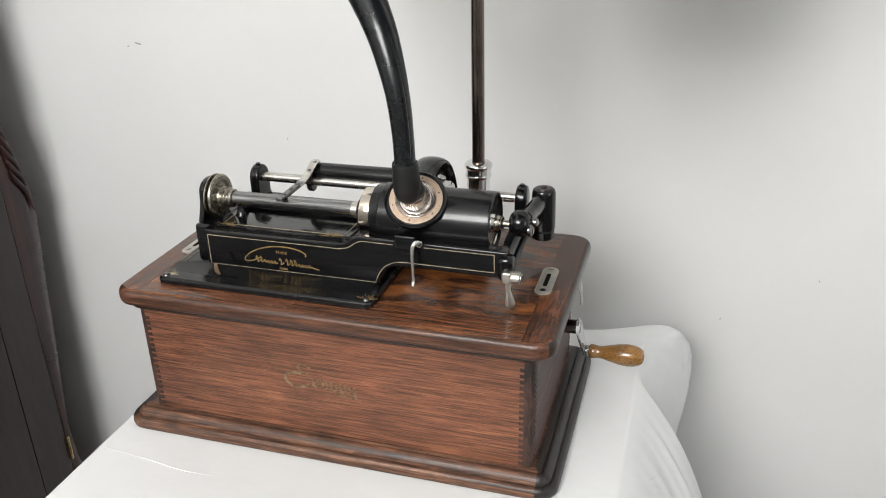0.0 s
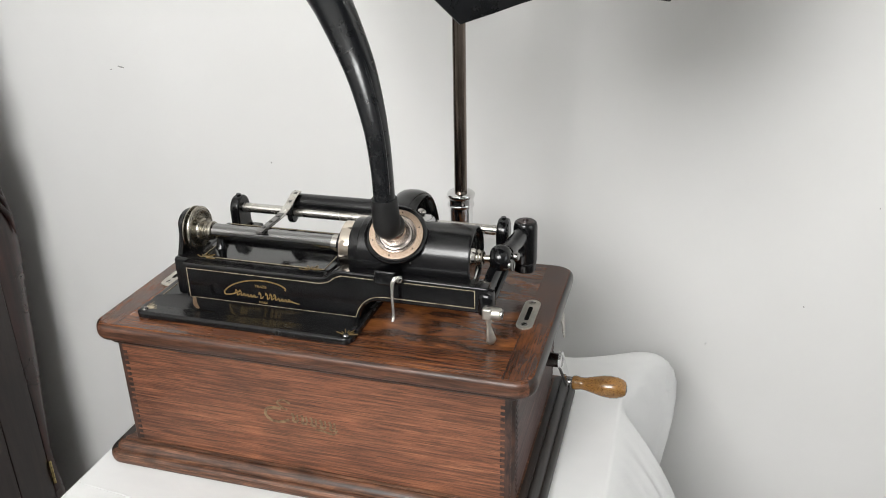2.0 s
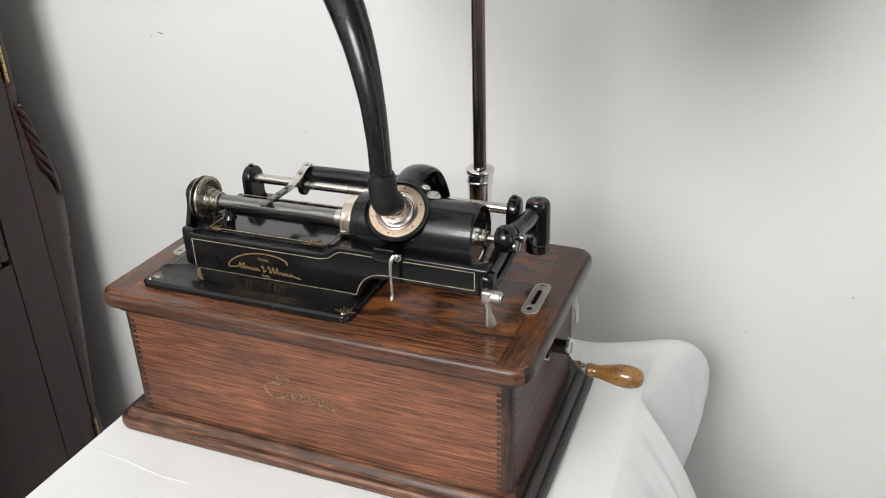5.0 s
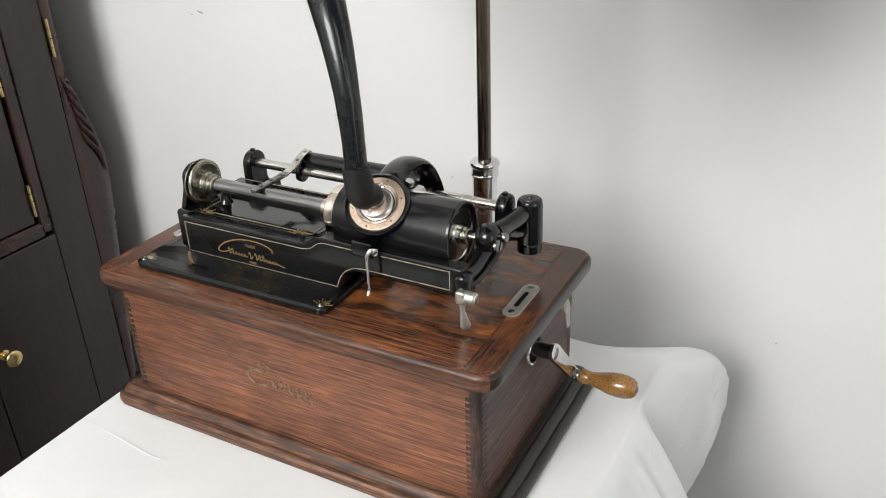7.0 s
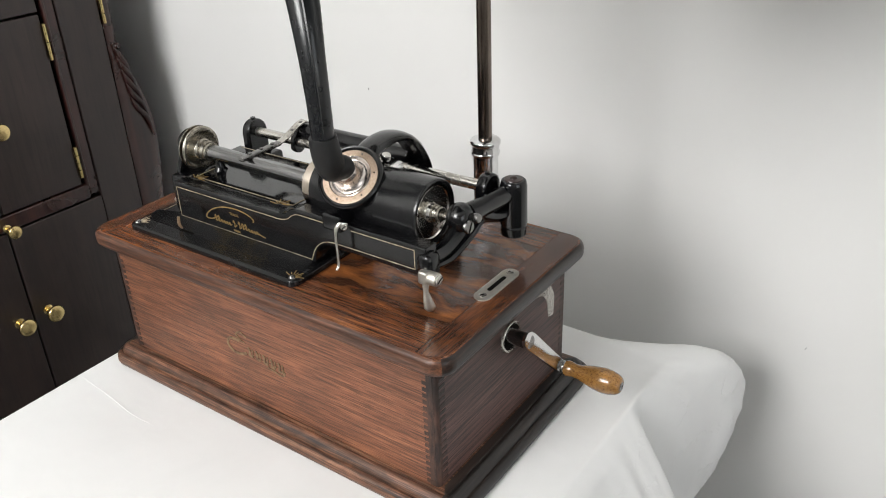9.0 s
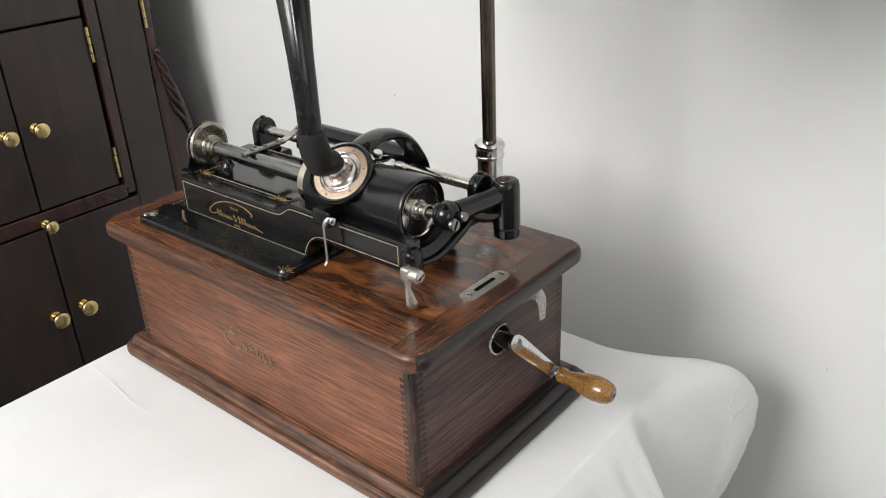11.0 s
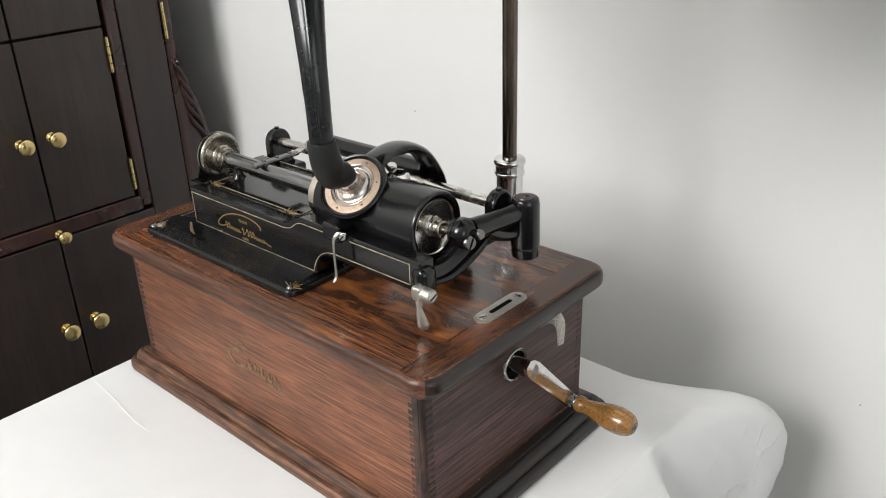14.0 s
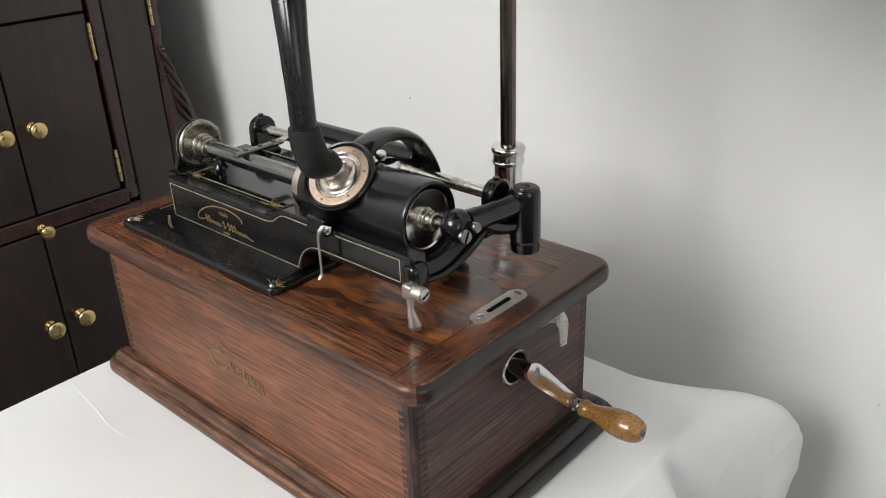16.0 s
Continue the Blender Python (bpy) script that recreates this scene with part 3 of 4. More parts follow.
def screw_at(x, y, z, r, axis, parent, material="nickel", turn=0.6, h=0.0012):
    s, slot = screw(x, y, z, r, axis, parent, material, turn, h)
    if parent.parent is None:
        part("slot", slot, "hole_dark", s)
    else:
        part("screw_slot", slot, "hole_dark", parent)


def lock_plate(cx, cy, half, parent):
    pl = part("lock_plate", slab(B(), cx - 0.0068, cx + 0.0068, cy - half, cy + half, 0.0067, [(0, NZ1 + 0.0002), (0, NZ1 + 0.0010), (0.0006, NZ1 + 0.0014)], 7), "satin_nickel", parent, "oval nickel lock plate")
    part("slot", slab(B(), cx - 0.0018, cx + 0.0018, cy - half * 0.46, cy + half * 0.46, 0.0016, [(0, NZ1 + 0.0010), (0, NZ1 + 0.00155)], 4), "hole_dark", pl)
    for s in (-1, 1):
        screw_at(cx, cy + s * half * 0.75, NZ1 + 0.0013, 0.0030, (0, 0, 1), pl, "nickel", 0.5 + s, 0.0006)


lock_plate(-0.1045, 0.6205, 0.0255, PH)
lock_plate(-0.4325, 0.6205, 0.0255, PH)
# side furniture
esc = part("escutcheon", lathe(B(), (CX1 - 0.001, 0.6250, 0.8275), (1, 0, 0), [(0, 0.0132), (0.0022, 0.0132), (0.0032, 0.0122), (0.0026, 0.0108), (-0.004, 0.0102)], 36, False, False), "nickel", PH, "nickel ring round the crank hole")
part("hole", lathe(B(), (CX1 + 0.0003, 0.6250, 0.8275), (1, 0, 0), [(0, 0.0110), (0.0003, 0.0108)], 28), "hole_dark", PH)
part("side_catch", sweep(B(), smooth_path([(-0.0874, 0.6430, 0.8535), (-0.0844, 0.6505, 0.8565), (-0.0819, 0.6565, 0.8550), (-0.0809, 0.6595, 0.8480), (-0.0802, 0.6590, 0.8420), (-0.0794, 0.6580, 0.8345)]), [0.0018, 0.0034, 0.0054, 0.0056, 0.0052, 0.0040], 14, 0.22, (1, 0, 0)), "pitted_nickel", PH, "pitted nickel lid catch standing off the case")
crank = part("crank", rod(B(), (CX1 - 0.004, 0.622, 0.831), (-0.0750, 0.6195, 0.833), 0.0060, 20, 0.001), "dark_steel", PH, "steel crank with a turned wooden grip")
arm_a, arm_b = Vector((-0.0765, 0.6165, 0.8375)), Vector((-0.076, 0.674, 0.7765))
bm = B()
dirn = (arm_b - arm_a).normalized()
side = dirn.cross(Vector((1, 0, 0))).normalized()
rings = []
for f, w in ((-0.05, 0.0035), (0.0, 0.0062), (0.08, 0.0074), (0.5, 0.0064), (0.93, 0.0054), (1.0, 0.0040)):
    p = arm_a.lerp(arm_b, f)
    rings.append([p + side * w - Vector((0.0011, 0, 0)), p - side * w - Vector((0.0011, 0, 0)), p - side * w * 0.92 + Vector((0.0013, 0, 0)), p + side * w * 0.92 + Vector((0.0013, 0, 0))])
skin(bm, rings)
part("crank_arm", bm, "chrome", crank, "flat bright steel arm")
gx = -0.0755
gy, gz = 0.6715, 0.7795
part("ferrule", lathe(B(), (gx - 0.001, gy, gz), (1, 0.0, 0.012), [(0, 0.0045), (0.001, 0.0050), (0.004, 0.0050), (0.005, 0.0042)], 20), "dark_steel", crank)
part("grip", lathe(B(), (gx + 0.0032, gy, gz), (1, 0.0, 0.012), [(0, 0.0045), (0.0012, 0.0062), (0.0035, 0.0066), (0.006, 0.0062), (0.0085, 0.0056), (0.013, 0.0060), (0.020, 0.0078), (0.028, 0.0096), (0.035, 0.0102), (0.041, 0.0096), (0.046, 0.0080), (0.0485, 0.0060), (0.0492, 0.0045)], 32), "handle_wood", crank, "yellow-brown turned wooden grip", 50)
part("rivet", lathe(B(), (gx + 0.052, gy, gz + 0.0006), (1, 0, 0.012), [(0, 0.0036), (0.0008, 0.0032), (0.0010, 0.0016), (0.0004, 0.0014)], 16), "dark_steel", crank)

# ---- iron bed and works ----
FY = 0.566                                              # front of the bed
bed = part("bed_plate", slab(B(), -0.4235, -0.2290, 0.5370, 0.690, 0.007, [(0, NZ1 + 0.0003), (0, NZ1 + 0.0038), (0.0008, NZ1 + 0.0050), (0.002, NZ1 + 0.0056), (0.0026, NZ1 + 0.0057)], 6), "black_plate", PH, "glossy black japanned iron bed plate with gilt lines")
bm = B()
arc = []
for k in range(9):                                      # curve under the right hand bar
    a = radians(90 + 90 * k / 8)
    arc.append((-0.214 + 0.018 * math.cos(a), 0.882 + 0.016 * math.sin(a)))
ogee = [(-0.270, 0.9125), (-0.264, 0.9130), (-0.259, 0.9150), (-0.255, 0.9185), (-0.250, 0.9205), (-0.245, 0.9210)]
poly = [(-0.390, NZ1 + 0.007), (-0.390, 0.9125)] + ogee + [(-0.127, 0.9200), (-0.127, 0.8975)] + arc + [(-0.2335, NZ1 + 0.007)]
prism(bm, poly, "y", FY, 0.580, 0.0018)
part("front_rail", bm, "black_japan", bed)
bm = B()
box(bm, -0.3895, -0.262, 0.5795, 0.6425, NZ1 + 0.007, 0.9120, 0.002)
part("deck", bm, "deck_japan", bed)
part("rear_ridge", box(B(), -0.3895, -0.2365, 0.6250, 0.6430, 0.9105, 0.9195, 0.0018), "deck_japan", bed)
part("bracket_lug", box(B(), -0.3960, -0.3700, 0.6432, 0.6760, NZ1 + 0.0045, 0.9080, 0.0030), "black_japan", bed)
part("ridge_plate", box(B(), -0.330, -0.300, 0.6236, 0.6254, 0.9128, 0.9180, 0.0005), "dark_steel", bed)
part("back_rail", box(B(), -0.262, -0.1640, 0.646, 0.664, NZ1 + 0.004, 0.9055, 0.003), "black_japan", bed)
part("cross_web", box(B(), -0.262, -0.236, 0.578, 0.690, NZ1 + 0.004, 0.906, 0.003), "black_japan", bed)
# sloped skirt between foot and front
bm = B()
rings = []
for x, k in ((-0.4215, 0.0), (-0.391, 1.0), (-0.238, 1.0), (-0.2345, 0.0)):
    rings.append([Vector((x, y, z)) for y, z in ((0.547, NZ1 + 0.0050), (0.555, NZ1 + 0.0058 + 0.0006 * k), (0.562, NZ1 + 0.0058 + 0.0020 * k), (FY + 0.002, NZ1 + 0.0058 + 0.0052 * k), (FY + 0.003, NZ1 + 0.004))])
skin(bm, rings)
part("skirt", bm, "black_japan", bed, sharp=50)
for x, y in ((-0.4165, 0.5425), (-0.2350, 0.5425), (-0.4165, 0.683)):
    part("bolt", lathe(B(), (x, y, NZ1 + 0.0052), (0, 0, 1), [(0, 0.0030), (0.001, 0.0028), (0.0022, 0.0018), (0.0025, 0.0006)], 16), "dark_steel", bed)
# gilt lining
yl = FY - 0.00015


def gilt(name, paths, w, mat, nrm, parent=bed):
    bm = B()
    for p in paths:
        ribbon(bm, p, w, nrm, 0.00018)
    return part(name, bm, mat, parent)


def on_front(pts, k=5):
    return smooth_path([(x, yl, z) for x, z in pts], k)


line = [[Vector((x, yl, z)) for x, z in ((-0.3865, 0.9085), (-0.275, 0.9085))], on_front([(-0.275, 0.9085), (-0.266, 0.9085), (-0.2575, 0.9105), (-0.252, 0.9145), (-0.246, 0.9170), (-0.238, 0.9172)]),
        [Vector((-0.238, yl, 0.9172)), Vector((-0.2185, yl, 0.9170))], [Vector((-0.193, yl, 0.9172)), Vector((-0.1365, yl, 0.9170))], [Vector((-0.1365, yl, 0.9174)), Vector((-0.1365, yl, 0.9022))],
        [Vector((-0.1365, yl, 0.9022)), Vector((-0.210, yl, 0.9026))], on_front([(-0.210, 0.9026), (-0.219, 0.9012), (-0.227, 0.8965), (-0.232, 0.890), (-0.2355, 0.8815)]),
        [Vector((-0.2355, yl, 0.8818)), Vector((-0.3865, yl, 0.8818))], [Vector((-0.3865, yl, 0.8815)), Vector((-0.3865, yl, 0.9088))]]
gilt("gilt_line", line, 0.00055, "pale_line", (0, -1, 0))
zd = 0.9123
gilt("gilt_line", [[Vector((-0.381, 0.5835, zd)), Vector((-0.268, 0.5835, zd))], [Vector((-0.268, 0.5835, zd)), Vector((-0.268, 0.640, zd))], [Vector((-0.381, 0.5835, zd)), Vector((-0.381, 0.66, zd))]], 0.0006, "pale_line", (0, 0, 1))
zr = 0.9197
gilt("gilt_line", [[Vector((-0.384, y, zr)), Vector((-0.242, y, zr))] for y in (0.6285, 0.6395)], 0.0005, "pale_line", (0, 0, 1))
zf = NZ1 + 0.0059
gilt("gilt_line", [[Vector((-0.4165, 0.549, zf)), Vector((-0.4165, 0.676, zf))]], 0.0005, "pale_line", (0, 0, 1))


def burst(x, y, z, a0, a1, r, mat):
    rays = []
    for k in range(7):
        a = radians(a0 + (a1 - a0) * k / 6)
        ln = r * (1.0 if k % 2 == 0 else 0.75)
        rays.append([Vector((x + 0.0025 * math.cos(a), y + 0.0025 * math.sin(a), z)), Vector((x + ln * math.cos(a), y + ln * math.sin(a), z))])
    gilt("gilt_burst", rays, 0.0006, mat, (0, 0, 1))


burst(-0.2785, 0.5790, zd, 30, 175, 0.0105, "gilt")
burst(-0.3785, 0.5805, zd, 5, 150, 0.0105, "gilt")
burst(-0.2350, 0.5425, zf + 0.0002, 20, 160, 0.0095, "gilt")
burst(-0.4165, 0.5425, zf, 20, 100, 0.010, "pale_line")
# trade mark: swash, strokes in place of the name, two lettered words
sw = [on_front([(-0.3385, 0.8925), (-0.346, 0.8890), (-0.3525, 0.8885), (-0.3515, 0.8925), (-0.343, 0.8985), (-0.330, 0.9030), (-0.315, 0.9045), (-0.303, 0.9030), (-0.2965, 0.9000), (-0.2965, 0.8975)], 7)]
gilt("gilt_swash", sw, 0.0010, "gilt", (0, -1, 0))
bars = []
rng = random.Random(11)
x = -0.3425
for k, tall in enumerate((1, 1, 0, 0, 0, 0, 2, 2, 1, 1, 0, 0, 0, 0)):
    h, w = (0.0021, 0.0050, 0.0054)[tall], 0.0036 + 0.0006 * (tall > 0)
    z = 0.8886 - 0.00006 * k + 0.0003 * rng.uniform(-1, 1)
    if tall == 2:
        x += 0.0020
    bars.append(on_front([(x, z + h * 0.6), (x + w * 0.15, z + h), (x + w * 0.42, z + h * 0.55), (x + w * 0.32, z), (x + w * 0.62, z + h * 0.05), (x + w, z + h * 0.42)], 4))
    x += w * (0.86 if tall < 2 else 0.95)
bars.append(on_front([(x, 0.8882), (x + 0.004, 0.8872), (x + 0.0065, 0.8870)]))
gilt("gilt_strokes", bars, 0.0008, "gilt", (0, -1, 0))


def lettering(text, x, z, size, parent):
    cu = bpy.data.curves.new("lettering", "FONT")
    cu.body, cu.size, cu.extrude, cu.align_x = text, size, 0.0001, "CENTER"
    ob = new("lettering", cu)
    dg = bpy.context.evaluated_depsgraph_get()
    me = bpy.data.meshes.new_from_object(ob.evaluated_get(dg))
    bpy.data.objects.remove(ob)
    me.materials.clear()
    me.materials.append(MAT["gilt"])
    o = new("lettering", me)
    o.parent = parent
    o.matrix_local = Matrix.Translation(Vector((x, FY - 0.0002, z)) - origin_of(parent)) @ pose(0, 0, 0, 90, 0, 0)
    return o


lettering("TRADE", -0.3185, 0.8978, 0.0034, bed)
lettering("MARK", -0.3175, 0.8834, 0.0029, bed)
# stop lever at the foot of the bed
part("stop_lever", sweep(B(), smooth_path([(-0.371, 0.553, NZ1 + 0.007), (-0.3735, 0.5525, 0.882), (-0.3745, 0.5535, 0.8885)]), [0.0010, 0.0022, 0.0016], 10, 0.45, (0, 1, 0)), "dull_gilt", PH, "small worn brown metal lever")
part("lever_slot", box(B(), -0.372, -0.356, 0.5505, 0.5535, NZ1 + 0.0048, NZ1 + 0.0061), "hole_dark", PH)

AY, AZ = 0.6015, 0.9288                                   # the shaft
# left bearing pillar and pulley
bm = B()
poly = [(0.580, 0.9110), (0.5865, 0.9280)] + [(AY + 0.0145 * math.cos(radians(a)), AZ + 0.0075 + 0.0105 * math.sin(radians(a))) for a in range(170, 5, -20)] + [(0.6175, 0.928), (0.624, 0.9110)]
prism(bm, poly, "x", -0.4035, -0.3985, 0.0012)
part("left_pillar", bm, "black_japan", PH)
part("pillar_foot", box(B(), -0.404, -0.385, 0.574, 0.640, NZ1 + 0.006, 0.913, 0.003), "black_japan", PH)
pul = part("pulley", lathe(B(), (-0.3975, AY, AZ + 0.001), (1, 0, 0), [(0, 0.004), (0.0001, 0.0178), (0.0008, 0.0194), (0.0019, 0.0194), (0.0026, 0.0125), (0.0044, 0.0125), (0.0052, 0.0194), (0.0064, 0.0194), (0.0074, 0.0184), (0.0078, 0.0158), (0.0066, 0.0135), (0.0066, 0.0085)], 44), "dull_nickel", PH, "grooved nickel belt pulley")
part("hub", lathe(B(), (-0.3915, AY, AZ), (1, 0, 0), [(0, 0.0105), (0.0035, 0.0102), (0.0045, 0.0088), (0.0050, 0.0078), (0.0062, 0.0092), (0.0085, 0.0092), (0.0092, 0.0080), (0.0098, 0.0074), (0.0110, 0.0083), (0.0135, 0.0080), (0.0142, 0.0066)], 36), "dull_nickel", pul)
part("bearing_foot", lathe(B(), (-0.375, AY + 0.004, 0.911), (0, 0, 1), [(0, 0.007), (0.003, 0.0045), (0.009, 0.0032), (0.014, 0.0032)], 16), "black_japan", PH)
# feed screw with its thread
prof = [(0, 0.0064)]
L = 0.113
nth = 75
for k in range(nth):
    s = 0.001 + k * (L - 0.002) / nth
    prof += [(s, 0.00640), (s + 0.0007, 0.00655)]
prof += [(L, 0.0064)]
part("feed_screw", lathe(B(), (-0.378, AY, AZ), (1, 0, 0), prof, 28), "screw_steel", PH, "long threaded steel feed screw")
part("screw_collar", lathe(B(), (-0.2665, AY, AZ), (1, 0, 0), [(0, 0.0062), (0.0005, 0.0070), (0.0055, 0.0070), (0.0060, 0.0052), (0.012, 0.0052)], 28), "nickel", PH)
bm = B()
poly = [(0.588, 0.905), (0.592, 0.926)] + [(AY + 0.0095 * math.cos(radians(a)), AZ + 0.0005 + 0.0095 * math.sin(radians(a))) for a in range(180, -1, -20)] + [(0.612, 0.926), (0.616, 0.905)]
prism(bm, poly, "x", -0.2600, -0.2555, 0.001)
part("middle_bearing", bm, "black_japan", PH)
part("mandrel_band", lathe(B(), (-0.2545, AY, AZ), (1, 0, 0), [(0, 0.012), (0.0003, 0.0195), (0.001, 0.0200), (0.0095, 0.0200), (0.0105, 0.0192), (0.0106, 0.012)], 44), "copper_nickel", PH, "polished nickel band of the mandrel")
man = part("mandrel", lathe(B(), (-0.2440, AY, AZ), (1, 0, 0), [(0, 0.018), (0.001, 0.0205), (0.0065, 0.0212), (0.0067, 0.0212), (0.092, 0.0206), (0.0982, 0.0202), (0.0988, 0.0196), (0.0978, 0.0190), (0.0976, 0.0075), (0.0990, 0.0068), (0.1005, 0.0064), (0.1012, 0.0056)], 48), "mandrel_nickel", PH, "tapered nickel mandrel with a dished end")
part("drum_collar", lathe(B(), (-0.2446, AY, AZ), (1, 0, 0), [(0, 0.0195), (0.0004, 0.0228), (0.0014, 0.0238), (0.0080, 0.0240), (0.0086, 0.0232)], 48), "black_japan", PH)
part("spindle_nut", lathe(B(), (-0.1462, AY, AZ), (1, 0, 0), [(0, 0.0060), (0.001, 0.0066), (0.0042, 0.0066), (0.0050, 0.0058), (0.0062, 0.0052), (0.0078, 0.0058), (0.0086, 0.0048), (0.0088, 0.0028), (0.018, 0.0028), (0.019, 0.0022)], 28), "dull_nickel", PH, "turned steel spindle nut")
# end gate
gate = part("end_gate", lathe(B(), (-0.1170, 0.6650, 0.8915), (0, 0, 1), [(0, 0.0085), (0.001, 0.0098), (0.0075, 0.0100), (0.0082, 0.0092), (0.0090, 0.0092), (0.0098, 0.0106), (0.041, 0.0102), (0.0445, 0.0094), (0.0456, 0.0080)], 36), "black_japan", PH, "black swinging end gate with a round post")
part("post_cap", lathe(B(), (-0.1170, 0.6650, 0.9368), (0, 0, 1), [(0, 0.0072), (0.0008, 0.0068), (0.0010, 0.0030), (0.0022, 0.0024), (0.0026, 0.0010)], 24), "mahogany_red", gate)
part("gate_arm", sweep(B(), smooth_path([(-0.1190, 0.663, 0.9265), (-0.1198, 0.648, 0.9270), (-0.1215, 0.630, 0.9275), (-0.1230, 0.612, 0.9280)]), [0.0068, 0.0066, 0.0066, 0.0078], 14, 1.15, (0, 0, 1)), "black_japan", gate)
part("gate_ball", lathe(B(), (-0.1335, 0.6055, 0.9285), (1, 0.0, 0), [(0, 0.0036), (0.0003, 0.0056), (0.0012, 0.0074), (0.0026, 0.0089), (0.0045, 0.0100), (0.0068, 0.0106), (0.0095, 0.0107), (0.0120, 0.0102), (0.0142, 0.0090), (0.0158, 0.0074), (0.0167, 0.0056), (0.0170, 0.0040)], 36), "black_japan", gate)
part("gate_bow", sweep(B(), smooth_path([(-0.1255, 0.626, 0.9275), (-0.1298, 0.619, 0.9170), (-0.1325, 0.609, 0.9080), (-0.1332, 0.596, 0.9030), (-0.1340, 0.582, 0.9035), (-0.1345, 0.570, 0.9080)]), [0.0095, 0.0105, 0.0105, 0.0095, 0.0088, 0.0085], 16, 0.55, (1, 0, 0)), "black_japan", gate, sharp=60)
part("bow_rib", sweep(B(), smooth_path([(-0.1200, 0.630, 0.9215), (-0.1242, 0.622, 0.9110), (-0.1270, 0.609, 0.9030), (-0.1280, 0.595, 0.8990), (-0.1290, 0.580, 0.9000)]), [0.0020, 0.0030, 0.0032, 0.0030, 0.0018], 10), "black_japan", gate)
part("post_lug", sweep(B(), smooth_path([(-0.1190, 0.660, 0.9130), (-0.1195, 0.650, 0.9130), (-0.1210, 0.638, 0.9170), (-0.1225, 0.628, 0.9230)]), [0.0046, 0.0046, 0.0050, 0.0056], 12), "black_japan", gate)
part("gate_latch", box(B(), -0.1345, -0.1215, 0.5630, 0.5775, 0.8960, 0.9165, 0.0045), "black_japan", gate)
screw_at(-0.1170, 0.6025, 0.9245, 0.0050, (1, -0.15, 0.05), gate, "dark_steel", 1.1, 0.0030)
part("thumb_screw", rod(B(), (-0.1180, 0.6105, 0.9285), (-0.1115, 0.6100, 0.9288), 0.0036, 18, 0.0010), "dark_steel", gate)
lev = part("gate_lever", rod(B(), (-0.1285, 0.5635, 0.9012), (-0.1150, 0.5635, 0.9012), 0.0049, 22, 0.001), "satin_nickel", PH, "worn nickel gate lever")
part("lever_block", box(B(), -0.1295, -0.1215, 0.5585, 0.5665, 0.8965, 0.9065, 0.0018), "satin_nickel", lev)
part("lever_blade", sweep(B(), smooth_path([(-0.1245, 0.5615, 0.8990), (-0.1240, 0.5605, 0.8915), (-0.1232, 0.5610, 0.8845), (-0.1225, 0.5620, 0.8785), (-0.1222, 0.5625, 0.8755)]), [0.0030, 0.0018, 0.0032, 0.0042, 0.0024], 14, 0.5, (0.55, -0.8, 0)), "satin_nickel", lev)
screw_at(-0.1150, 0.5635, 0.9012, 0.0042, (1, 0, 0), lev, "nickel", 0.4, 0.0010)
# brackets and rods at the back
RY, RZ = 0.656, 0.930
for x, nm in ((-0.387, "left_bracket"), (-0.1385, "right_bracket")):
    bm = B()
    w = 0.0115
    poly = [(RY - 0.016, 0.905), (RY - w, 0.914), (RY - w, RZ)] + [(RY + w * math.cos(radians(a)), RZ + w * math.sin(radians(a))) for a in range(160, 10, -20)] + [(RY + w, RZ), (RY + w, 0.914), (RY + 0.016, 0.905)]
    prism(bm, poly, "x", x, x + 0.009, 0.002)
    part(nm, bm, "black_japan", PH)
    part("dowel", rod(B(), (x + 0.0045, RY, RZ + w - 0.001), (x + 0.0045, RY, RZ + w + 0.0012), 0.0022, 10), "black_japan", PH)
part("guide_rod", rod(B(), (-0.380, RY, RZ), (-0.136, RY, RZ), 0.0043, 20, 0.0005), "nickel", PH, "long nickel guide rod")
car = part("carriage", lathe(B(), (-0.3275, RY + 0.007, 0.9370), (1, 0, 0), [(0, 0.0070), (0.0008, 0.0080), (0.116, 0.0084), (0.1175, 0.0080)], 28), "black_japan", PH, "black carriage sleeve with a ring for the sound box")
bm = B()
poly = [(RY - 0.0075, 0.9245)] + [(RY + 0.0075 * math.cos(radians(a)), 0.9275 + 0.0075 * math.sin(radians(a))) for a in range(200, 345, 20)] + [(RY + 0.0155, 0.938)] + [(RY + 0.007 + 0.0088 * math.cos(radians(a)), 0.938 + 0.0088 * math.sin(radians(a))) for a in range(20, 180, 20)] + [(RY - 0.0065, 0.934)]
prism(bm, poly, "x", -0.3315, -0.3265, 0.001)
part("sleeve_ear", bm, "black_japan", car)
bm = ribbon(B(), smooth_path([(-0.3255, 0.663, 0.9475), (-0.3262, 0.655, 0.9455), (-0.3270, 0.645, 0.9405), (-0.3280, 0.635, 0.9368), (-0.3285, 0.624, 0.9362)]), 0.0072, (0, -0.4, 1), 0.0006)
part("feed_spring", bm, "nickel", car, "flat nickel feed spring")
part("feed_nut", box(B(), -0.3315, -0.3255, 0.590, 0.634, 0.9340, 0.9375, 0.0010), "dark_steel", car)
for x, y, z in ((-0.3285, 0.613, 0.9376), (-0.3285, 0.600, 0.9376), (-0.3285, 0.626, 0.9376), (-0.3268, 0.6490, 0.9425), (-0.3258, 0.659, 0.9468)):
    part("rivet", lathe(B(), (x, y, z - 0.0006), (0, -0.2, 1), [(0, 0.0019), (0.0012, 0.0017), (0.0016, 0.0008)], 10), "dark_steel", car)
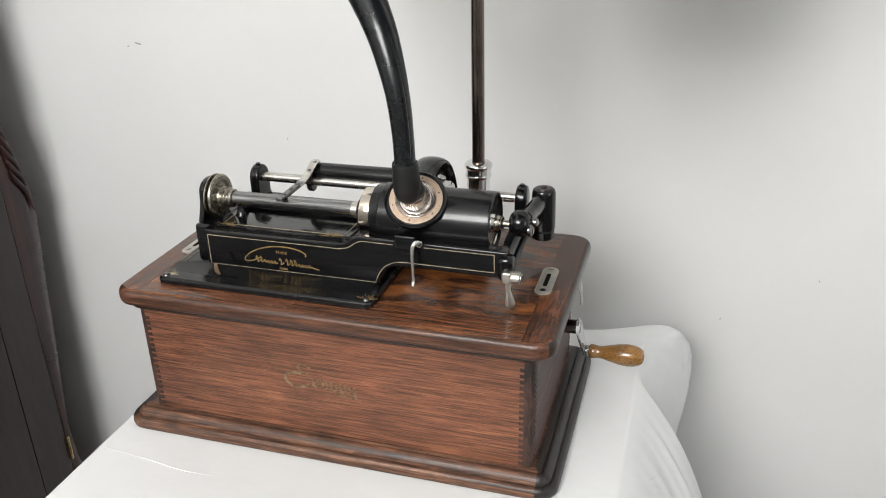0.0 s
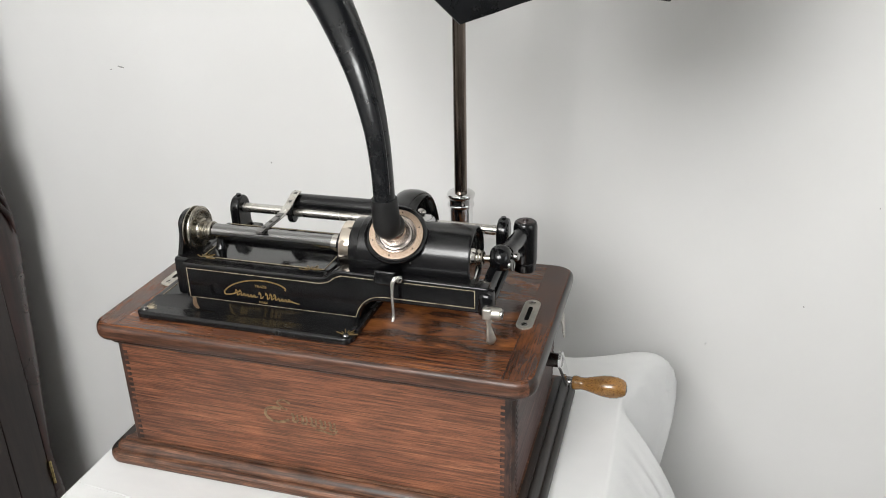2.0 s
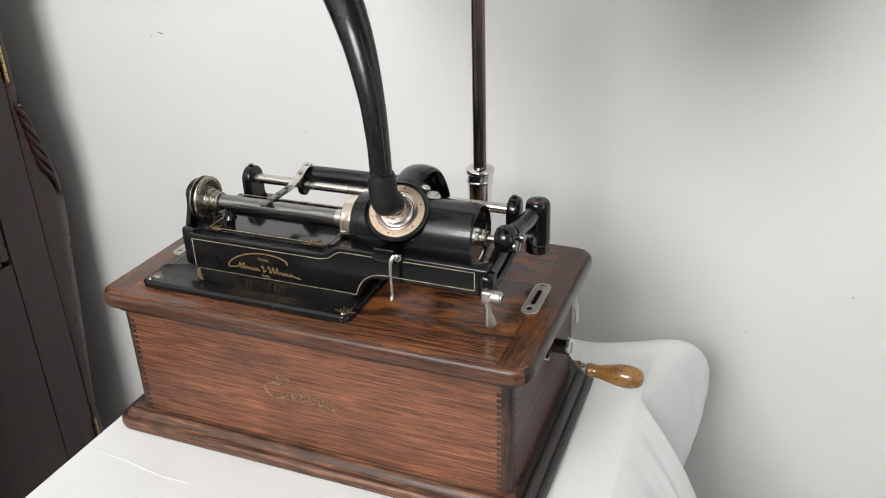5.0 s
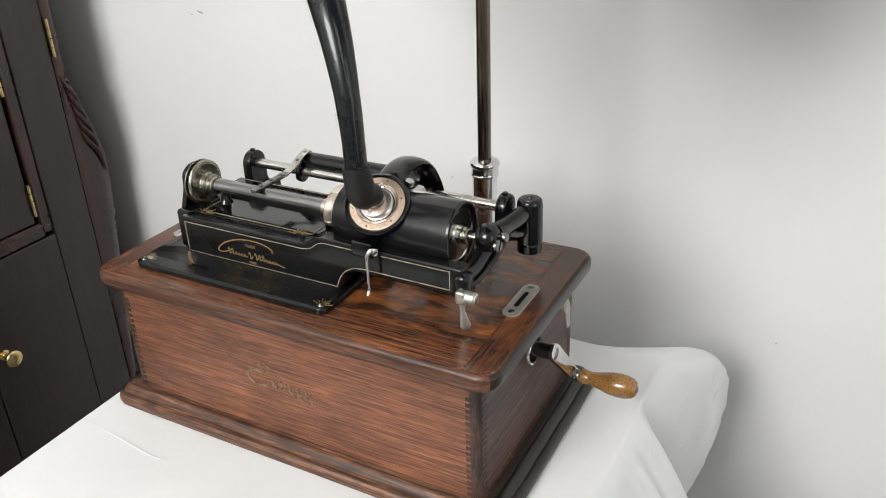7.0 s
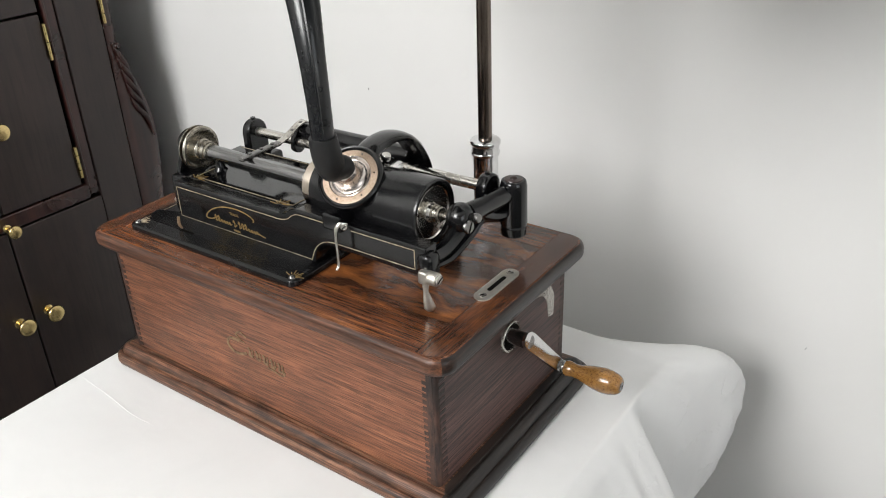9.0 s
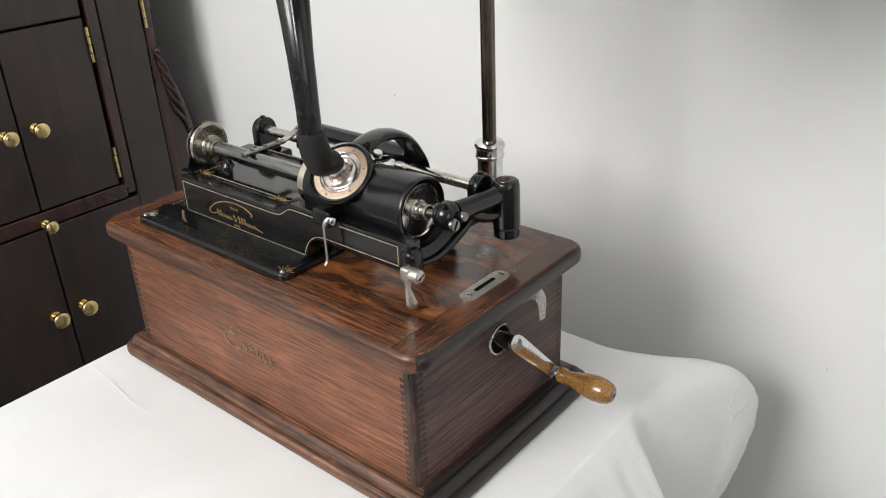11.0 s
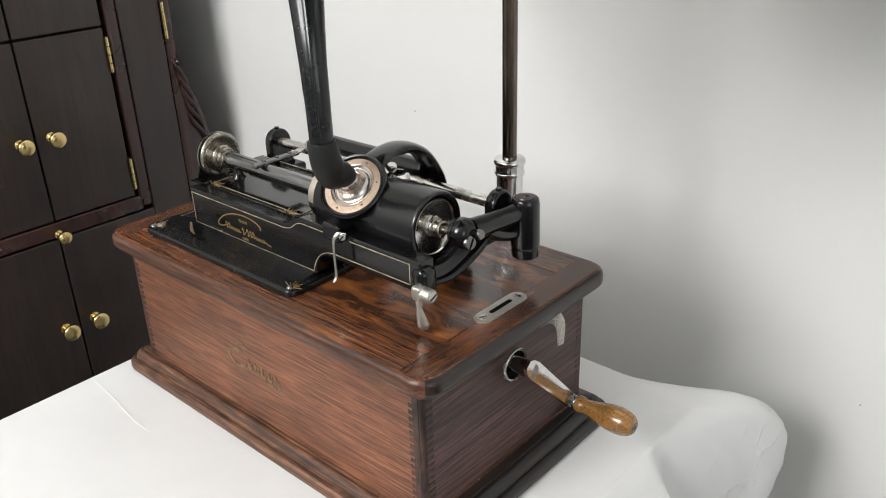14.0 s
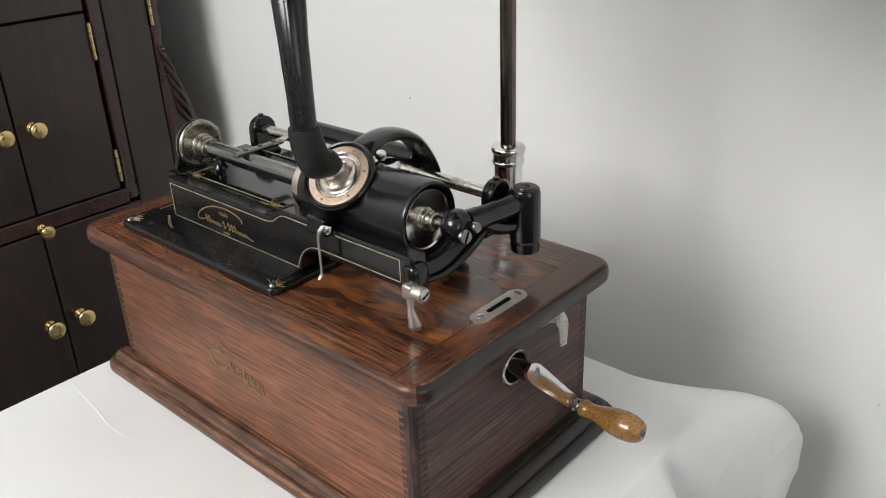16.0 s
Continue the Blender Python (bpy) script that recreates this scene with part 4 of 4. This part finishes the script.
# carriage arch
bm = B()
apts = smooth_path([(-0.2050, 0.597, 0.9570), (-0.2060, 0.610, 0.9630), (-0.2065, 0.626, 0.9650), (-0.2070, 0.641, 0.9625), (-0.2070, 0.653, 0.9555), (-0.2065, 0.662, 0.9440), (-0.2060, 0.669, 0.9300), (-0.2060, 0.670, 0.9180)])
rings = []
for i, p in enumerate(apts):
    d = (apts[min(i + 1, len(apts) - 1)] - apts[max(i - 1, 0)]).normalized()
    nrm = d.cross(Vector((1, 0, 0))).normalized()
    w = 0.0105 + 0.0015 * math.sin(math.pi * i / (len(apts) - 1))
    th = 0.0042
    rings.append([p + Vector((w * math.cos(a), 0, 0)) + nrm * th * math.sin(a) * (1.0 if abs(math.cos(a)) < 0.8 else 0.9) for a in (math.tau * k / 14 for k in range(14))])
skin(bm, rings)
part("carriage_arch", bm, "black_japan", car, "broad black arch")
part("knurled_screw", rod(B(), (-0.1915, 0.6085, 0.9570), (-0.1903, 0.6082, 0.9620), 0.0036, 18, 0.0008), "nickel", car)
part("clamp", lathe(B(), (-0.1895, 0.6125, 0.9500), (0.12, -0.05, 1), [(0, 0.0078), (0.0012, 0.0084), (0.0030, 0.0084), (0.0042, 0.0076), (0.0046, 0.0050)], 28), "chrome", car)
# sound box
SC = Vector((-0.2035, 0.5815, 0.9515))
SN = Vector((0.14, -0.66, 0.73)).normalized()
snd = part("sound_box", lathe(B(), SC - SN * 0.0125, SN, [(0, 0.012), (0.004, 0.0190), (0.006, 0.0242), (0.0105, 0.0252), (0.0125, 0.0246), (0.0133, 0.0232), (0.0126, 0.0216), (0.0112, 0.0208)], 52), "black_japan", PH, "round sound box held in a black ring")
part("gasket", lathe(B(), SC - SN * 0.001, SN, [(-0.002, 0.0212), (0.0004, 0.0212), (0.0008, 0.0206), (0.0007, 0.0163), (-0.002, 0.0158)], 52), "tan_gasket", snd, "tan copper-tinted ring")
part("cover", lathe(B(), SC - SN * 0.001, SN, [(-0.002, 0.0166), (0.0010, 0.0166), (0.0015, 0.0161), (0.0011, 0.0152), (0.0002, 0.0143), (-0.0004, 0.0130), (0.0004, 0.0113), (0.0028, 0.0097), (0.0070, 0.0086), (0.0110, 0.0078), (0.0120, 0.0064)], 48), "rosy_nickel", snd, "bright dished cover")
for k in range(6):
    a = math.tau * k / 6 + 0.3
    d, u, v = frame_of(SN)
    p = SC + (u * math.cos(a) + v * math.sin(a)) * 0.0188
    part("pin", lathe(B(), p, SN, [(-0.0005, 0.0007), (0.0004, 0.0006)], 8), "dark_steel", snd)
part("foot_block", box(B(), -0.2165, -0.1985, 0.5615, 0.5785, 0.9150, 0.9275, 0.0018), "black_japan", snd)
lift = part("lift_lever", sweep(B(), smooth_path([(-0.1945, 0.5640, 0.9225), (-0.1975, 0.5600, 0.9235), (-0.1997, 0.5577, 0.9195), (-0.2000, 0.5572, 0.9105), (-0.1998, 0.5570, 0.8985), (-0.1996, 0.5565, 0.8915), (-0.1998, 0.5540, 0.8885)]), [0.0016, 0.0019, 0.0017, 0.0013, 0.0012, 0.0014, 0.0010], 10, 0.6, (0, 1, 0)), "nickel", PH, "thin bent nickel lift lever")
screw_at(-0.1955, 0.5620, 0.9215, 0.0027, (0.5, -0.85, 0), lift, "nickel", 0.8, 0.0015)

# ---- record, horn and crane ----
bm = lathe(B(), (-0.2365, AY, AZ), (1, 0, 0), [(0, 0.0218), (0, 0.0242), (0.0012, 0.0252), (0.0905, 0.0252), (0.0925, 0.0246), (0.0930, 0.0234), (0.0925, 0.0216), (0.0900, 0.0212)], 72, False, False)
rec = solid("cylinder_record", bm, "record_black", (-0.19, AY, AZ), "black wax cylinder record on the mandrel", "record")
HORN = thing("phonograph_horn", -0.2065, 0.567, 0.97, "black swan-neck metal phonograph horn with a panelled bell", "horn")
part("elbow", sweep(B(), smooth_path([SC + SN * 0.004, SC + SN * 0.014 + Vector((0, 0, 0.001)), (-0.2040, 0.5655, 0.9640), (-0.2030, 0.5605, 0.9740), (-0.2026, 0.5580, 0.9850), (-0.2026, 0.5576, 0.9895)]), [0.0066, 0.0086, 0.0104, 0.0106, 0.0100, 0.0096], 24), "rubber", HORN, "black rubber elbow")
neck_pts = smooth_path([(-0.2024, 0.5576, 0.985), (-0.2034, 0.5582, 1.010), (-0.2071, 0.5605, 1.040), (-0.2162, 0.5676, 1.070), (-0.2272, 0.5765, 1.092), (-0.2496, 0.5981, 1.120), (-0.2830, 0.6320, 1.155), (-0.3160, 0.6680, 1.198), (-0.3420, 0.7010, 1.250), (-0.3560, 0.7260, 1.305), (-0.3450, 0.7380, 1.350), (-0.3120, 0.7340, 1.376), (-0.2655, 0.7060, 1.378)], 5)
part("neck", sweep(B(), neck_pts, [0.0080, 0.0081, 0.0089, 0.0107, 0.0123, 0.0147, 0.0195, 0.0225, 0.026, 0.030, 0.034, 0.039, 0.045], 28), "horn_black", HORN, "black enamelled curved neck")
part("seam", sweep(B(), [p + Vector((0.62, -0.62, 0.0)).normalized() * (0.0085 + 0.0070 * min(1, i / 25)) for i, p in enumerate(neck_pts[2:28])], 0.0010, 6), "horn_black", HORN)


def bell():
    """Eleven panels from the neck out to a scalloped rim."""
    o, ax = Vector((-0.2655, 0.7060, 1.378)), BELL_AXIS
    d = Vector(ax).normalized()
    u = d.cross(Vector((0, 0, 1))).normalized()
    v = u.cross(d).normalized()
    prof = [(0.0, 0.045), (0.06, 0.060), (0.12, 0.082), (0.18, 0.112), (0.23, 0.150), (0.265, 0.190), (0.283, 0.228), (0.290, 0.254)]
    rings = []
    for j, (s, r) in enumerate(prof):
        row = []
        for k in range(11 * 8):
            f = (k % 8) / 8
            a = math.tau * (k / 88) + BELL_TURN
            bulge = 1 - 0.085 * math.sin(math.pi * f) * (j / (len(prof) - 1)) ** 2
            row.append(o + d * s + (u * math.cos(a) + v * math.sin(a)) * r * bulge)
        rings.append(row)
    bm = skin(B(), rings, False, False)
    return bm


BELL_AXIS, BELL_TURN = (0.70, -0.715, 0.0), radians(-90 + 180 / 11)
bl = part("bell", bell(), "horn_black", HORN, "black bell of eleven panels with a scalloped rim", 12, False)
md = bl.modifiers.new("thick", "SOLIDIFY")
md.thickness = 0.0012
CRANE = thing("horn_crane", -0.196, 0.749, 0.78, "tall dark nickel horn crane rod in a chromed socket", "stand")
rodx, rody = -0.1972, 0.7515
part("socket", lathe(B(), (rodx, rody, 0.773), (0, 0, 1), [(0, 0.0105), (0.002, 0.0112), (0.138, 0.0112), (0.1385, 0.0126), (0.1405, 0.0130), (0.1415, 0.0120), (0.1470, 0.0120), (0.1480, 0.0134), (0.1508, 0.0137), (0.1525, 0.0124), (0.1532, 0.0080)], 32), "chrome", CRANE, "chromed socket with ringed collar")
part("socket_bracket", box(B(), rodx - 0.012, rodx + 0.012, 0.7155, rody - 0.006, 0.775, 0.835, 0.002), "dark_steel", CRANE)
part("rod", sweep(B(), smooth_path([(rodx, rody, 0.915), (rodx, rody, 1.05), (rodx, rody, 1.20), (rodx, rody, 1.40), (rodx, rody - 0.01, 1.52), (rodx - 0.01, rody - 0.05, 1.58), (rodx - 0.02, rody - 0.11, 1.575)]), 0.0061, 20), "rod_bronze", CRANE)

# ---- cabinet ----
FX = -0.91
CAB = thing("music_cabinet", FX - 0.2, 0.6575, 0, "dark mahogany cabinet with carved posts and brass knobs", "cabinet")
ya, yb, top = 0.440, 0.875, 1.30
part("carcass", box(B(), X0 + 0.01, FX - 0.022, ya + 0.004, yb - 0.004, 0.06, top, 0.003), "mahogany", CAB)
part("plinth", box(B(), X0 + 0.015, FX - 0.03, ya + 0.02, yb - 0.02, 0.0, 0.06), "mahogany_red", CAB)
part("cornice", slab(B(), X0 + 0.006, FX + 0.02, ya - 0.02, yb + 0.02, 0.01, [(0.012, top), (0.004, top + 0.01), (0, top + 0.022), (0.002, top + 0.03)]), "mahogany_red", CAB)
mid = 0.6555


def hinge(y, z0, z1, parent):
    h = part("hinge", rod(B(), (FX + 0.0030, y, z0), (FX + 0.0030, y, z1), 0.0026, 14, 0.0008), "brass", parent, "brass butt hinge")
    bm = B()
    for k in (0.25, 0.5, 0.75):
        z = z0 + (z1 - z0) * k
        lathe(bm, (FX + 0.0030, y, z - 0.0006), (0, 0, 1), [(0, 0.00272), (0.0008, 0.00272)], 14)
    part("knuckle_gap", bm, "hole_dark", parent)
    for z in (z0, z1):
        part("finial", lathe(B(), (FX + 0.0030, y, z - 0.002), (0, 0, 1), [(0, 0.0012), (0.001, 0.0025), (0.003, 0.0025), (0.004, 0.0012)], 12), "brass", parent)


def knob(y, z, parent, s=1.0):
    part("knob", lathe(B(), (FX - 0.001, y, z), (1, 0, 0), [(0, 0.0065 * s), (0.002, 0.0068 * s), (0.003, 0.0042 * s), (0.009, 0.0036 * s), (0.0125, 0.0050 * s), (0.0140, 0.0066 * s), (0.0155, 0.0060 * s), (0.0165, 0.0082 * s), (0.0200, 0.0112 * s), (0.0230, 0.0112 * s), (0.0250, 0.0095 * s), (0.0262, 0.0060 * s), (0.0266, 0.002)], 28), "brass", parent, "turned brass knob")


def panel_door(y0, y1, z0, z1, mat="mahogany", proud=0.0):
    return box(B(), FX - 0.020, FX + proud, y0, y1, z0, z1, 0.0018)


for s in (1, -1):
    def my(y):
        return mid + s * (y - mid)

    def span(a, b):
        return tuple(sorted((my(a), my(b))))

    st = part("stile", panel_door(*span(0.8035, 0.8665), 0.10, top - 0.004), "mahogany", CAB)
    hinge(my(0.8695), 0.928, 0.978, st)
    bm = B()
    a, b = span(0.7885, 0.8020)
    box(bm, FX - 0.020, FX - 0.0018, a, b, 0.693, top - 0.004, 0.0012)
    part("groove_bead", bm, "mahogany_red", CAB)
    a, b = span(0.7835, 0.7880)
    part("bead", box(B(), FX - 0.020, FX + 0.002, a, b, 0.707, top - 0.004, 0.0015), "mahogany_red", CAB)
    dr = part("upper_door", panel_door(*span(mid + 0.0012, 0.7775), 0.7135, 0.9575), "mahogany", CAB)
    hinge(my(0.7785), 0.898, 0.944, dr)
    hinge(my(0.7785), 0.726, 0.770, dr)
    knob(my(0.6765), 0.829, dr)
    dr = part("top_door", panel_door(*span(mid + 0.0012, 0.7775), 0.9605, 1.24), "mahogany", CAB)
    dr = part("lower_door", panel_door(*span(mid + 0.0012, 0.8031), 0.10, 0.6865), "mahogany", CAB)
    hinge(my(0.8672), 0.332, 0.372, st)
    knob(my(0.6775), 0.553, dr, 1.12)
    bm = B()
    rings = []
    for z, out, w in ((0.03, 0.026, 0.006), (0.20, 0.022, 0.006), (0.29, 0.018, 0.006), (0.34, 0.011, 0.006), (0.385, 0.008, 0.006), (0.45, 0.015, 0.007), (0.51, 0.022, 0.008), (0.57, 0.029, 0.009), (0.61, 0.032, 0.010), (0.65, 0.036, 0.012), (0.69, 0.042, 0.013), (0.73, 0.046, 0.014), (0.77, 0.046, 0.014), (0.797, 0.041, 0.013), (0.83, 0.032, 0.012), (0.862, 0.019, 0.010), (0.885, 0.010, 0.010), (0.943, 0.012, 0.009), (1.0, 0.012, 0.009), (1.29, 0.012, 0.009)):
        y_in, y_out = 0.8690, 0.8760 + out
        rings.append([Vector((FX - 0.045, my(y_in), z)), Vector((FX - 0.045, my(y_out), z)), Vector((FX - 0.010, my(y_out), z)), Vector((FX - 0.004, my(y_out - 0.002), z)), Vector((FX - 0.001 + w * 0.2, my((y_in + y_out) / 2), z)), Vector((FX - 0.003, my(y_in), z))])
    post = part("carved_post", skin(bm, rings), "mahogany_red", CAB, "curved carved mahogany post", 60)
    for k, (z0, ln, lean) in enumerate(((0.895, 0.06, 0.022), (0.878, 0.07, 0.026), (0.858, 0.075, 0.030), (0.838, 0.075, 0.031), (0.815, 0.07, 0.030))):
        y0 = 0.874 + 0.003 * k
        pts = smooth_path([(FX + 0.0005, my(y0), z0), (FX + 0.003, my(y0 + 0.006), z0 - ln * 0.25), (FX + 0.003, my(y0 + lean * 0.65), z0 - ln * 0.55), (FX - 0.0005, my(y0 + lean * 0.95), z0 - ln)])
        part("carved_leaf", sweep(B(), pts, [0.0015, 0.0042, 0.0038, 0.0010], 10), "mahogany_red", post)
    part("carved_scroll", lathe(B(), (FX - 0.004, my(0.8815), 0.8915), (1, 0, 0), [(0, 0.0055), (0.006, 0.0050), (0.008, 0.0026), (0.009, 0.0024)], 16), "mahogany_red", post)
dw = part("drawer_front", box(B(), FX - 0.020, FX + 0.0005, 2 * mid - 0.7870, 0.7870, 0.6895, 0.7110, 0.0018), "mahogany_red", CAB)
knob(mid, 0.694, dw, 0.85)
